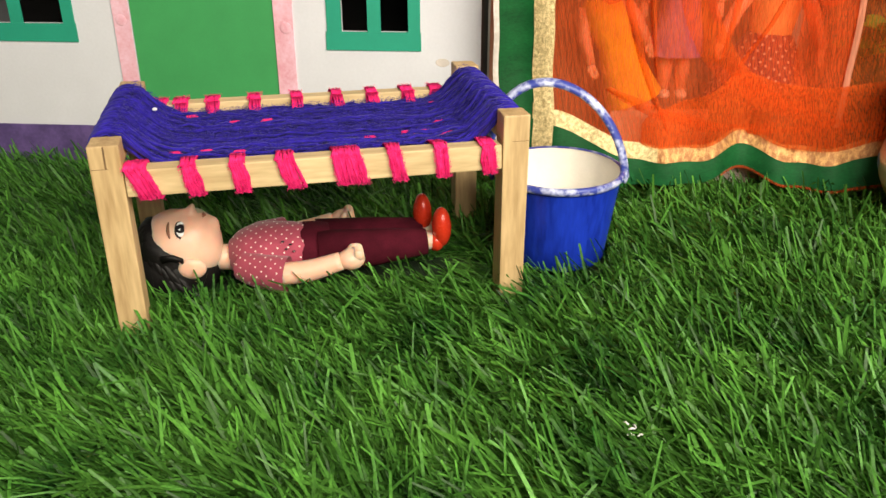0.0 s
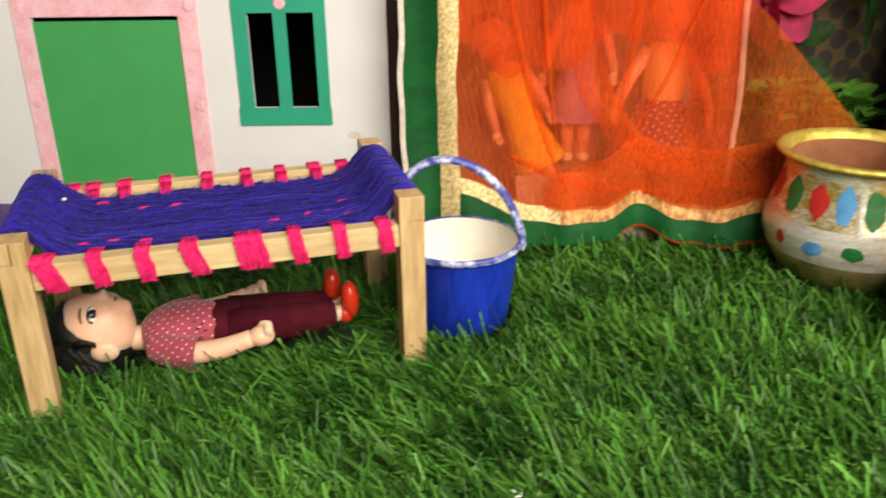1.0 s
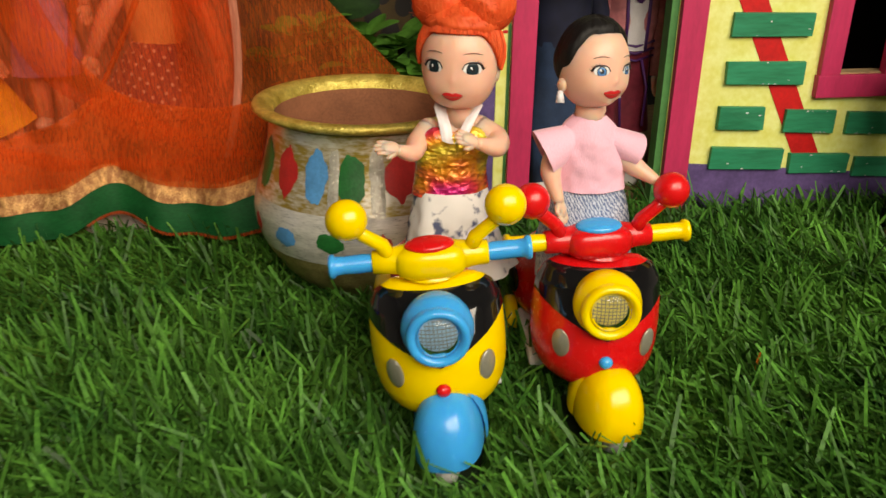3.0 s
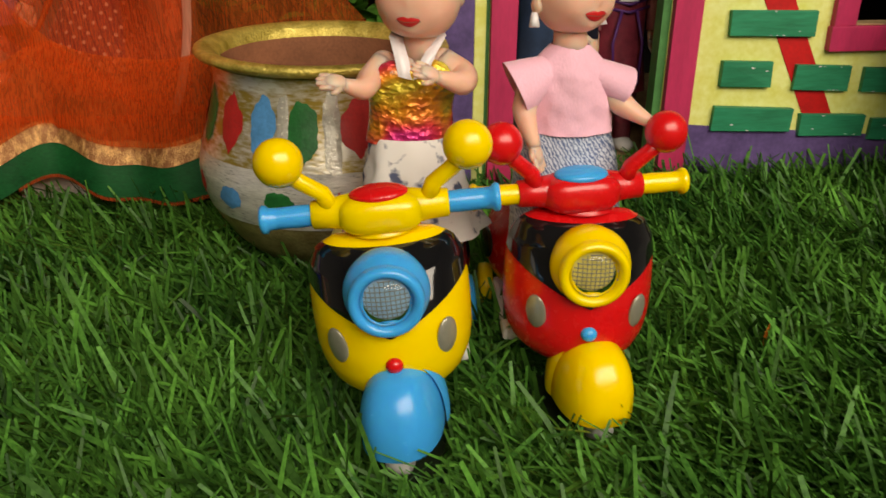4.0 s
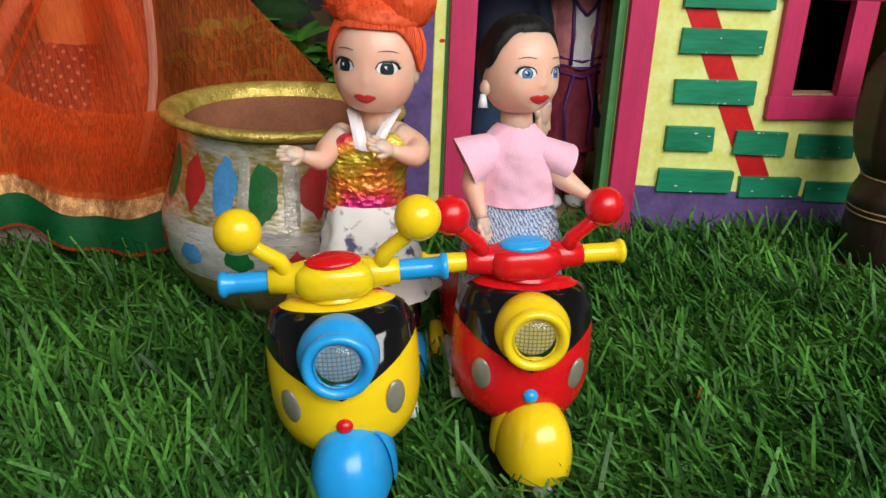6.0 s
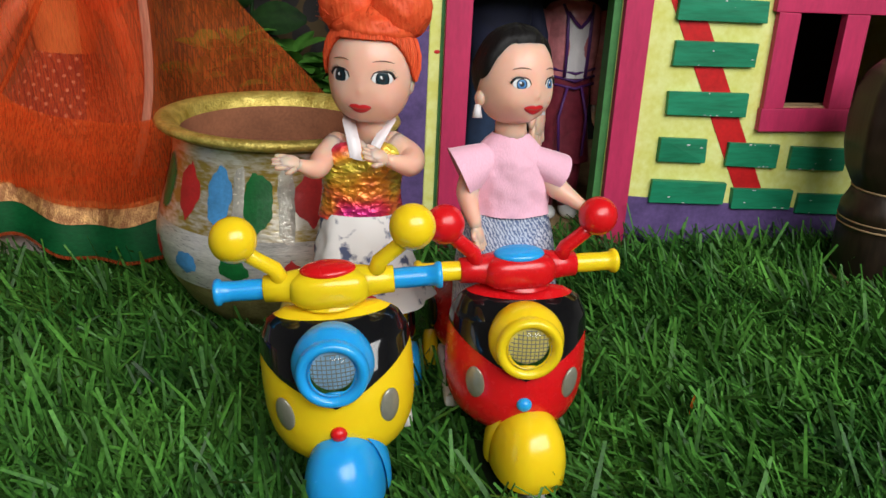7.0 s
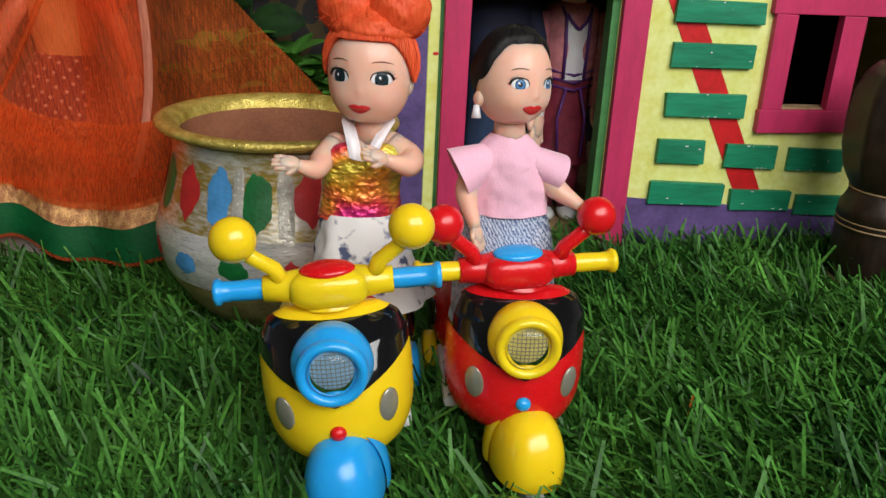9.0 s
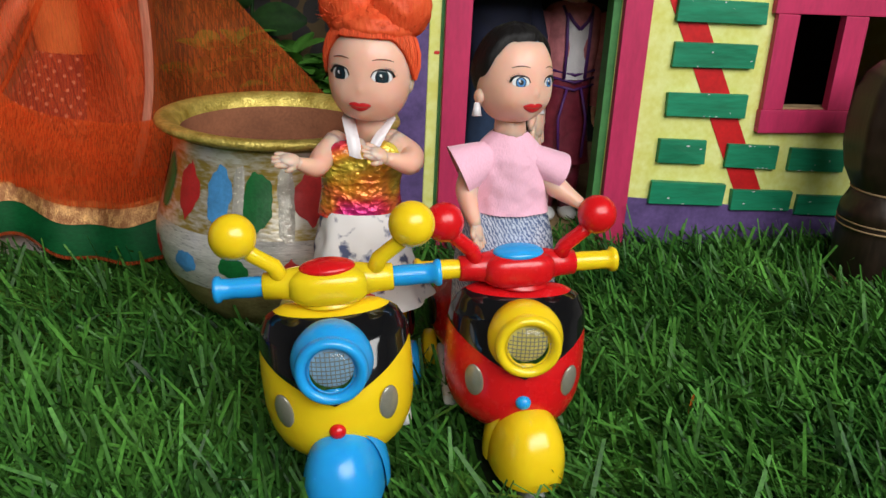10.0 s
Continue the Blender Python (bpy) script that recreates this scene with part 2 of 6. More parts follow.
M = {
    "grass": mat("plastic_grass", (0.020, 0.105, 0.018), 0.38, vary=0.4, second=(0.092, 0.265, 0.040), fine=600, coarse=25, bump=0, island=0.6, trans=0.08, spec=0.16),
    "backing": mat("turf_backing", (0.012, 0.03, 0.008), 0.9, vary=0.4, fine=800),
    "plaster": mat("room_plaster", (0.48, 0.47, 0.45), 0.85, fine=60, coarse=4, vary=0.05),
    "floor": mat("floor_tile", (0.34, 0.32, 0.29), 0.4, fine=80, coarse=5),
    "white_card": mat("white_paper", (0.66, 0.66, 0.70), 0.75, vary=0.04, fine=500, coarse=25, bump=0.08),
    "green_card": mat("green_paper", (0.035, 0.30, 0.09), 0.7, vary=0.07, fine=700, coarse=40, bump=0.06),
    "teal_card": mat("teal_paper", (0.004, 0.30, 0.19), 0.65, vary=0.06, fine=700, coarse=40, bump=0.06),
    "pink_card": mat("pink_paper", (0.80, 0.36, 0.43), 0.75, vary=0.08, second=(0.85, 0.55, 0.65), fine=500, coarse=60, bump=0.06),
    "purple": mat("purple_paint", (0.10, 0.06, 0.20), 0.6, vary=0.25, second=(0.15, 0.09, 0.27), fine=400, coarse=60),
    "violet_card": mat("violet_paper", (0.17, 0.07, 0.40), 0.6, vary=0.15, fine=300, coarse=60),
    # near-black colour that stands in for the shade inside both houses
    "dark": mat("interior_shade", (0.012, 0.010, 0.010), 0.9),
    "wood": mat("pale_wood", (0.52, 0.33, 0.15), 0.6, vary=0.22, second=(0.66, 0.46, 0.24), fine=500, coarse=130, stretch=(1, 1, 0.12), bump=0.3),
    "wood_x": mat("pale_wood_rail", (0.58, 0.40, 0.20), 0.6, vary=0.2, second=(0.72, 0.54, 0.30), fine=500, coarse=130, stretch=(0.12, 1, 1), bump=0.3),
    "blue_yarn": mat("blue_yarn", (0.009, 0.005, 0.18), 0.95, vary=0.4, second=(0.024, 0.012, 0.32), fine=3000, coarse=300, bump=0.6, sheen=0.15, spec=0.2, island=0.35),
    "pink_yarn": mat("pink_yarn", (0.80, 0.012, 0.13), 0.95, vary=0.15, second=(0.93, 0.04, 0.22), fine=3000, coarse=300, bump=0.5, spec=0.1, island=0.16),
    "blue_enamel": mat("blue_paint", (0.003, 0.020, 0.32), 0.35, vary=0.35, second=(0.007, 0.040, 0.48), fine=500, coarse=90, stretch=(1, 1, 0.15), bump=0.25),
    "cream": mat("cream_plastic", (0.80, 0.76, 0.68), 0.45, vary=0.04),
    "chipped": mat("chipped_blue_paint", (0.05, 0.08, 0.45), 0.4, vary=0.3, second=(0.60, 0.64, 0.82), fine=260, coarse=60, contrast=(0.46, 0.58)),
    "gold_paint": mat("gold_paint", (0.60, 0.43, 0.06), 0.36, metal=0.5, vary=0.3, second=(0.92, 0.74, 0.19), fine=900, coarse=160, bump=1.0, depth=0.0014),
    "terracotta": mat("terracotta", (0.33, 0.125, 0.06), 0.85, vary=0.25, fine=700, coarse=60, bump=0.4),
    "silver_paint": mat("silver_paint", (0.62, 0.60, 0.56), 0.3, metal=0.35, vary=0.3, second=(0.86, 0.83, 0.78), fine=700, coarse=90, stretch=(0.4, 0.4, 2.2), bump=0.6, coat=0.6),
    "pot_patch": mat("silver_over_gold", (0.56, 0.40, 0.07), 0.32, metal=0.5, vary=0.25, second=(0.84, 0.80, 0.70), fine=500, coarse=70, stretch=(0.5, 0.5, 1.6), bump=0.6, coat=0.6, contrast=(0.45, 0.62)),
    "pot_gold": mat("pot_gold_paint", (0.32, 0.235, 0.07), 0.42, metal=0.45, vary=0.35, second=(0.52, 0.43, 0.19), fine=800, coarse=90, bump=0.5),
    "red_dab": mat("red_dab", (0.48, 0.02, 0.02), 0.45, vary=0.2, fine=700, bump=0.5),
    "blue_dab": mat("blue_dab", (0.07, 0.28, 0.58), 0.45, vary=0.2, fine=700, bump=0.5),
    "green_dab": mat("green_dab", (0.008, 0.14, 0.03), 0.45, vary=0.3, fine=700, bump=0.5),
    "white_dab": mat("white_dab", (0.74, 0.71, 0.62), 0.25, metal=0.5, vary=0.3, fine=700, bump=0.6),
    "y_wall": mat("yellow_wall_paint", (0.76, 0.76, 0.17), 0.7, vary=0.05, second=(0.84, 0.88, 0.36), fine=300, coarse=90, bump=0.3, contrast=(0.36, 0.68)),
    "magenta": mat("magenta_wood_paint", (0.53, 0.025, 0.105), 0.55, vary=0.15, fine=500, coarse=80, stretch=(1, 1, 0.3), bump=0.35),
    "green_stick": mat("green_stick_paint", (0.006, 0.22, 0.10), 0.55, vary=0.25, second=(0.012, 0.30, 0.15), fine=700, coarse=120, stretch=(0.15, 1, 1), bump=0.4),
    "blue_stick": mat("blue_stick_paint", (0.05, 0.08, 0.30), 0.55, vary=0.25, second=(0.10, 0.14, 0.36), fine=700, coarse=120, stretch=(0.15, 1, 1), bump=0.4),
    "red_strip": mat("red_strip_paint", (0.60, 0.01, 0.012), 0.5, vary=0.15, fine=500, bump=0.2),
    "door_edge": mat("green_edge_paint", (0.06, 0.22, 0.06), 0.6, vary=0.2),
    "dark_wood": mat("dark_turned_wood", (0.012, 0.007, 0.004), 0.4, vary=0.4, second=(0.030, 0.017, 0.010), fine=500, coarse=80, stretch=(1, 1, 0.2), bump=0.3),
    "bare_wood": mat("bare_wood_edge", (0.40, 0.27, 0.14), 0.7, vary=0.3, fine=600),
    "yellow": mat("yellow_plastic", (0.95, 0.65, 0.012), 0.22, vary=0.02, bump=0.02, coat=0.1, fine=300),
    "red": mat("red_plastic", (0.68, 0.008, 0.012), 0.26, vary=0.03, bump=0.02, coat=0.15, fine=300),
    "sky": mat("blue_plastic", (0.022, 0.37, 0.84), 0.24, vary=0.03, bump=0.02, coat=0.1, fine=300),
    "black": mat("black_gloss_plastic", (0.006, 0.006, 0.007), 0.08, vary=0.1, bump=0.05, coat=0.6),
    "grey_foil": mat("grey_foil_sticker", (0.40, 0.38, 0.31), 0.32, metal=0.5, vary=0.1, bump=0.05),
    "white_plastic": mat("white_plastic", (0.75, 0.74, 0.72), 0.35, vary=0.03, bump=0.02),
    "clear": glass("clear_lens", (0.95, 0.95, 0.9)),
    "lens_back": mat("silver_reflector", (0.90, 0.76, 0.22), 0.35, metal=0.0, vary=0.15, fine=600),
    "lens_back_blue": mat("blue_reflector", (0.35, 0.60, 0.92), 0.35, metal=0.0, vary=0.15, fine=600),
    "lens_line": mat("grid_line", (0.20, 0.20, 0.20), 0.5),
    "skin": mat("doll_skin_plastic", (0.93, 0.53, 0.40), 0.34, vary=0.03, bump=0.03, fine=300, trans=0.08),
    "skin_lying": mat("doll_skin_vinyl", (0.82, 0.49, 0.36), 0.42, vary=0.03, bump=0.03, fine=300),
    "hair_orange": mat("orange_doll_hair", (0.96, 0.095, 0.025), 0.5, vary=0.12, second=(1.0, 0.18, 0.055), fine=2500, coarse=400, stretch=(1, 1, 0.2), bump=0.4, spec=0.3, island=0.14, trans=0.3),
    "hair_black": mat("black_doll_hair", (0.006, 0.005, 0.005), 0.55, spec=0.25, vary=0.3, fine=2500, coarse=400, stretch=(1, 1, 0.2), bump=0.6),
    "eye_white": mat("eye_white", (0.75, 0.75, 0.75), 0.3, bump=0),
    "eye_blue": mat("eye_blue", (0.06, 0.22, 0.50), 0.3, bump=0),
    "eye_teal": mat("eye_teal", (0.004, 0.022, 0.03), 0.3, bump=0),
    "trim": mat("purple_trim", (0.09, 0.02, 0.15), 0.5, vary=0.2),
    "joint": mat("shadowed_joint", (0.16, 0.09, 0.04), 0.8, vary=0.3),
    "orange_blade": mat("dry_orange_blade", (0.62, 0.17, 0.02), 0.5),
    "eye_dark": mat("eye_dark", (0.012, 0.010, 0.012), 0.3, bump=0),
    "brow": mat("brow_paint", (0.20, 0.09, 0.05), 0.5, bump=0),
    "lips_pale": mat("brown_lip_paint", (0.45, 0.13, 0.08), 0.5, bump=0),
    "lips": mat("lip_paint", (0.60, 0.015, 0.02), 0.35, bump=0),
    "pink_cloth": mat("pink_tee_cloth", (0.86, 0.48, 0.61), 0.9, vary=0.07, fine=1600, coarse=48, stretch=(1.2, 0.5, 0.6), bump=0.25, depth=0.0022, sheen=0.3),
    "denim": twill("denim_knit", (0.07, 0.11, 0.24), (0.58, 0.63, 0.72), 300.0),
    "foil_red": foil("shiny_red_foil"),
    "ribbon": mat("white_satin_ribbon", (0.78, 0.74, 0.76), 0.3, vary=0.06),
    "skirt_print": mat("printed_white_cotton", (0.10, 0.12, 0.22), 0.9, vary=0.2, second=(0.76, 0.74, 0.72), fine=180, coarse=150, bump=0.1, contrast=(0.40, 0.46)),
    "polka": dotted("polka_dot_maroon", (0.34, 0.045, 0.08), (0.80, 0.60, 0.55), 255.0, 0.12),
    "polka_wide": dotted("wide_polka_dot_maroon", (0.20, 0.025, 0.045), (0.66, 0.46, 0.40), 185.0, 0.17),
    "maroon": mat("maroon_cotton", (0.060, 0.005, 0.012), 0.95, vary=0.35, fine=1500, coarse=90, bump=0.5, spec=0.1),
    "red_shoe": mat("red_shoe_plastic", (0.60, 0.035, 0.015), 0.25, vary=0.08, bump=0.1),
    "navy": mat("navy_cloth", (0.006, 0.008, 0.028), 0.85, vary=0.3, fine=1200),
    "jean": mat("dark_blue_jean", (0.012, 0.030, 0.075), 0.85, vary=0.3, fine=1200),
    "satin": mat("maroon_satin", (0.20, 0.025, 0.045), 0.35, vary=0.3, fine=300, coarse=90, bump=0.5, depth=0.002),
    "rose_satin": mat("rose_satin", (0.62, 0.22, 0.24), 0.22, vary=0.25, fine=300, coarse=90, bump=0.4, depth=0.002),
    "lemon_cloth": mat("yellow_doll_dress", (0.92, 0.64, 0.05), 0.8, vary=0.15, fine=500, coarse=90),
    "lilac_cloth": mat("lilac_doll_dress", (0.46, 0.30, 0.70), 0.8, vary=0.3, fine=400, coarse=110),
    "peach_cloth": mat("peach_doll_top", (0.85, 0.50, 0.20), 0.8, vary=0.1, fine=500),
    "green_border": mat("green_border_cloth", (0.003, 0.074, 0.019), 0.6, vary=0.35, fine=900, coarse=80, stretch=(0.4, 1, 1), bump=0.5, spec=0.15),
    "gold_border": mat("gold_brocade", (0.60, 0.42, 0.18), 0.35, metal=0.2, vary=0.25, second=(0.95, 0.74, 0.38), fine=1800, coarse=420, bump=1.0, depth=0.0012, contrast=(0.40, 0.60)),
    "copper_border": mat("copper_brocade", (0.40, 0.16, 0.055), 0.32, metal=0.5, vary=0.25, second=(0.78, 0.44, 0.16), fine=1800, coarse=300, stretch=(1, 1, 0.5), bump=1.0, depth=0.0012, contrast=(0.44, 0.66)),
    "chiffon": sheer("orange_chiffon", (0.95, 0.15, 0.045), 0.46, 0.26, 3600.0, crinkle=0.5),
    "chiffon_pleat": sheer("orange_chiffon_pleat", (0.95, 0.16, 0.035), 0.5, 0.26, 3600.0, crinkle=0.0),
    "chiffon_back": sheer("orange_chiffon_back", (0.85, 0.18, 0.04), 0.46, 0.26, 3600.0, 30.0),
    "seam": sheer("seam_edge_cloth", (0.88, 0.40, 0.26), 0.75, 0.5, crinkle=0.15),
    "leaf": mat("artificial_leaf", (0.006, 0.022, 0.005), 0.6, vary=0.35, second=(0.014, 0.046, 0.009), fine=300, coarse=70, island=0.35, trans=0.2, spec=0.12),
    "leaf_light": mat("pale_green_artificial_leaf", (0.045, 0.17, 0.016), 0.45, vary=0.3, second=(0.10, 0.27, 0.04), fine=300, coarse=70, island=0.3, trans=0.2),
    "petal": mat("magenta_petal_cloth", (0.27, 0.006, 0.045), 0.8, vary=0.35, fine=600, coarse=70, island=0.2, trans=0.15),
    "print": dotted("brown_block_print", (0.062, 0.038, 0.011), (0.014, 0.011, 0.010), 75.0, 0.42),
    "speckled": dotted("speckled_yellow", (0.17, 0.12, 0.012), (0.03, 0.024, 0.01), 190.0, 0.33),
    "pale_cloth": mat("pale_brightening_sheet", (0.34, 0.24, 0.19), 0.9, vary=0.12, fine=200, coarse=20),
    "tan_leaf": mat("tan_paper_leaf", (0.20, 0.13, 0.025), 0.7, vary=0.2, fine=300),
    "stone": mat("pale_paper_scrap", (0.62, 0.55, 0.50), 0.9, vary=0.2, fine=300),
}

for key in ("yellow", "sky", "red"):
    toy = M[key].node_tree.nodes["Principled BSDF"].inputs
    toy["Subsurface Weight"].default_value, toy["Subsurface Scale"].default_value = 0.4, 0.006
    toy["Subsurface Radius"].default_value = (1.0, 0.8, 0.5)

for key in ("skin", "skin_lying"):
    vinyl = M[key].node_tree.nodes["Principled BSDF"].inputs
    vinyl["Subsurface Weight"].default_value, vinyl["Subsurface Scale"].default_value = 0.6, 0.005
    vinyl["Subsurface Radius"].default_value = (1.0, 0.4, 0.25)


# ---- shape helpers: all lengths in centimetres ----
class Shape:
    def __init__(self):
        self.v, self.f, self.m, self.s = [], [], [], []

    def add(self, verts, faces, mi=0, smooth=True, at=None):
        k = len(self.v)
        if at is not None:
            verts = [at @ Vector(p) for p in verts]
        self.v += [tuple(p) for p in verts]
        self.f += [tuple(k + i for i in f) for f in faces]
        self.m += [mi] * len(faces)
        self.s += [smooth] * len(faces)
        return self

    def sheet(self, fn, nu, nv, mi=0, close_u=False, at=None, flip=False):
        """A surface fn(u, v), u and v from 0 to 1."""
        cols = nu if close_u else nu + 1
        verts = [fn(i / nu, j / nv) for j in range(nv + 1) for i in range(cols)]
        faces = []
        for j in range(nv):
            for i in range(nu):
                a, b = j * cols + i, j * cols + (i + 1) % cols
                q = (a, b, b + cols, a + cols)
                faces.append(q[::-1] if flip else q)
        return self.add(verts, faces, mi, True, at)

    def ball(self, c, r, mi=0, nu=20, nv=12, at=None, power=1.0, lo=0.0, hi=1.0):
        r = (r, r, r) if isinstance(r, (int, float)) else r

        def sp(x):
            return math.copysign(abs(x) ** power, x)

        def fn(u, v):
            a, b = 2 * math.pi * u, math.pi * (lo + (hi - lo) * v - 0.5)
            return (c[0] + r[0] * sp(math.cos(b)) * sp(math.cos(a)), c[1] + r[1] * sp(math.cos(b)) * sp(math.sin(a)), c[2] + r[2] * sp(math.sin(b)))
        return self.sheet(fn, nu, nv, mi, True, at)

    def lathe(self, profile, c=(0, 0, 0), mi=0, n=28, sx=1.0, sy=1.0, at=None):
        def fn(u, v):
            k = v * (len(profile) - 1)
            r, z = profile[int(round(k))]
            a = 2 * math.pi * u
            return (c[0] + r * sx * math.cos(a), c[1] + r * sy * math.sin(a), c[2] + z)
        return self.sheet(fn, n, len(profile) - 1, mi, True, at)

    def tube(self, pts, r, mi=0, n=8, at=None, cap=True, flat=1.0):
        pts = [Vector(p) for p in pts]
        rs = r if isinstance(r, (list, tuple)) else [r] * len(pts)
        verts, faces, side = [], [], None
        for i, p in enumerate(pts):
            d = (pts[min(i + 1, len(pts) - 1)] - pts[max(i - 1, 0)]).normalized()
            if side is None:
                side = d.orthogonal().normalized()
            side = (side - d * side.dot(d)).normalized()
            other = d.cross(side)
            for k in range(n):
                a = 2 * math.pi * k / n
                verts.append(p + rs[i] * (math.cos(a) * side + flat * math.sin(a) * other))
        for i in range(len(pts) - 1):
            for k in range(n):
                a, b = i * n + k, i * n + (k + 1) % n
                faces.append((a, b, b + n, a + n))
        if cap:
            faces += [tuple(range(n))[::-1], tuple((len(pts) - 1) * n + k for k in range(n))]
        return self.add(verts, faces, mi, True, at)

    def box(self, lo, hi, mi=0, bevel=0.0, at=None, jitter=0.0):
        bm = bmesh.new()
        bmesh.ops.create_cube(bm, size=1.0)
        size, mid = [b - a for a, b in zip(lo, hi)], [(a + b) / 2 for a, b in zip(lo, hi)]
        for p in bm.verts:
            p.co = Vector([m + s * k + random.uniform(-jitter, jitter) for m, s, k in zip(mid, size, p.co)])
        if bevel:
            bmesh.ops.bevel(bm, geom=bm.edges[:], offset=bevel, segments=2, affect="EDGES", profile=0.6)
        bm.verts.index_update()
        self.add([p.co.copy() for p in bm.verts], [[q.index for q in f.verts] for f in bm.faces], mi, False, at)
        bm.free()
        return self

    def pierced(self, x0, x1, z0, z1, y, thick, holes, mi=0):
        """An upright board in one piece, with openings of (x0, x1, z0, z1) cut right through."""
        xs = sorted({x0, x1, *[v for q in holes for v in q[:2]]})
        zs = sorted({z0, z1, *[min(max(v, z0), z1) for q in holes for v in q[2:]]})
        nx, nz = len(xs), len(zs)
        solid = {(i, j) for i in range(nx - 1) for j in range(nz - 1)
                 if not any(q[0] <= xs[i] and xs[i + 1] <= q[1] and q[2] <= zs[j] and zs[j + 1] <= q[3] for q in holes)}
        verts = [(x, yy, z) for yy in (y, y + thick) for z in zs for x in xs]
        k = nx * nz
        faces = []
        for i, j in solid:
            a, b, c, d = j * nx + i, j * nx + i + 1, (j + 1) * nx + i + 1, (j + 1) * nx + i
            faces += [(a, b, c, d), (a + k, d + k, c + k, b + k)]
            for (p, q), nb in (((b, a), (i, j - 1)), ((c, b), (i + 1, j)), ((d, c), (i, j + 1)), ((a, d), (i - 1, j))):
                if nb not in solid:
                    faces.append((p, q, q + k, p + k))
        return self.add(verts, faces, mi, False)

    def disc(self, c, normal, ru, rv, thick, mi=0, n=20, up=(0, 0, 1)):
        """A thin domed patch lying on a surface."""
        w = Vector(normal).normalized()
        a = Vector(up).cross(w).normalized()
        b = w.cross(a)
        at = Matrix.Translation(c) @ Matrix((a, b, w)).transposed().to_4x4()
        return self.ball((0, 0, 0), (ru, rv, thick), mi, n, 8, at)

    def mesh(self, name, mats):
        me = bpy.data.meshes.new(name)
        me.from_pydata([(x * 0.01, y * 0.01, z * 0.01) for x, y, z in self.v], [], self.f)
        for mm in mats:
            me.materials.append(mm)
        me.polygons.foreach_set("material_index", self.m)
        me.polygons.foreach_set("use_smooth", self.s)
        me.update()
        return me


def thing(name, at, label, category, group="", kind=""):
    """An Empty at a thing's base; at is a pose in centimetres or a place."""
    ob = new(name)
    m = at if isinstance(at, Matrix) else Matrix.Translation(at)
    m = m.copy()
    m.translation = m.translation * 0.01
    ob.matrix_basis = m
    ob.empty_display_size = 0.01
    return tagged(ob, label, category, group, kind)


def part(name, shape, material, parent=None, label="", world_at=None):
    """One mesh object under a thing or a part. world_at: the parent's place, for shapes given in the room's own centimetres."""
    mats = material if isinstance(material, (list, tuple)) else [material]
    if world_at is not None:
        shape.v = [(x - world_at[0], y - world_at[1], z - world_at[2]) for x, y, z in shape.v]
    ob = new(name, shape.mesh(name, [M[k] for k in mats]))
    if parent is not None:
        ob.parent = parent
    if label:
        ob["label"] = label
    return ob


def single(name, shape, material, at, label, category, group="", kind=""):
    ob = part(name, shape, material, None, label, world_at=at)
    ob.location = [c * 0.01 for c in at]
    return tagged(ob, label, category, group, kind)


def smooth01(x):
    x = min(1.0, max(0.0, x))
    return x * x * (3 - 2 * x)


def wob(x, y=0.0, z=0.0):
    return noise.noise(Vector((x, y, z)))


# ---- the room ----
RX0, RX1, RY0, RY1, RZ1 = -165.0, 210.0, -46.0, 180.0, 245.0


def room():
    s = Shape().box((RX0 - 8, RY0 - 8, -8), (RX1 + 8, RY1 + 8, -1.4))
    tagged(part("floor", s, "floor"), "pale stone-tiled floor of the room", "floor", kind="structure")
    s = Shape().box((RX0 - 8, RY0 - 8, RZ1), (RX1 + 8, RY1 + 8, RZ1 + 8))
    tagged(part("ceiling", s, "plaster"), "plain pale plastered ceiling", "ceiling", kind="structure")
    s = Shape().box((RX0 - 8, RY1, -1.4), (RX1 + 8, RY1 + 8, RZ1))
    tagged(part("wall_north", s, "plaster"), "plain pale plastered wall", "wall", kind="structure")
    for nm, a, b in (("wall_west", RX0 - 8, RX0), ("wall_east", RX1, RX1 + 8)):
        s = Shape().box((a, RY0, -1.4), (b, RY1, RZ1))
        tagged(part(nm, s, "plaster"), "plain pale plastered wall", "wall", kind="structure")
    x0, x1, z0, z1 = -2.0, 122.0, 39.0, 113.0
    s = Shape().pierced(RX0 - 8, RX1 + 8, -1.4, RZ1, RY0 - 8, 8.0, [(x0, x1, z0, z1)])
    tagged(part("wall_south", s, "plaster"), "plastered wall with a daylight window", "wall", kind="structure")
    win = thing("window_1", (60, RY0 - 4, z0), "white window frame with thin bars, daylight outside", "window", kind="structure")
    s = Shape()
    for lo, hi in (((x0, z0), (x0 + 4, z1)), ((x1 - 4, z0), (x1, z1)), ((x0 + 4, z0), (x1 - 4, z0 + 4)), ((x0 + 4, z1 - 4), (x1 - 4, z1))):
        s.box((lo[0], RY0 - 5, lo[1]), (hi[0], RY0 - 2, hi[1]))
    part("window_frame", s, "white_plastic", win, world_at=(60, RY0 - 4, z0))
    for i in range(1, 6):
        x = x0 + (x1 - x0) * i / 6
        part("bar", Shape().tube([(x, RY0 - 3, z0 + 4), (x, RY0 - 3, z1 - 4)], 0.6), "white_plastic", win, world_at=(60, RY0 - 4, z0))


room()

# ---- the artificial turf ----
single("ground", Shape().box((-62, -12, -1.6), (102, 72, -1.0)), "backing", (17, 19, -1.6), "dark green backing sheet of artificial turf", "ground", kind="structure")
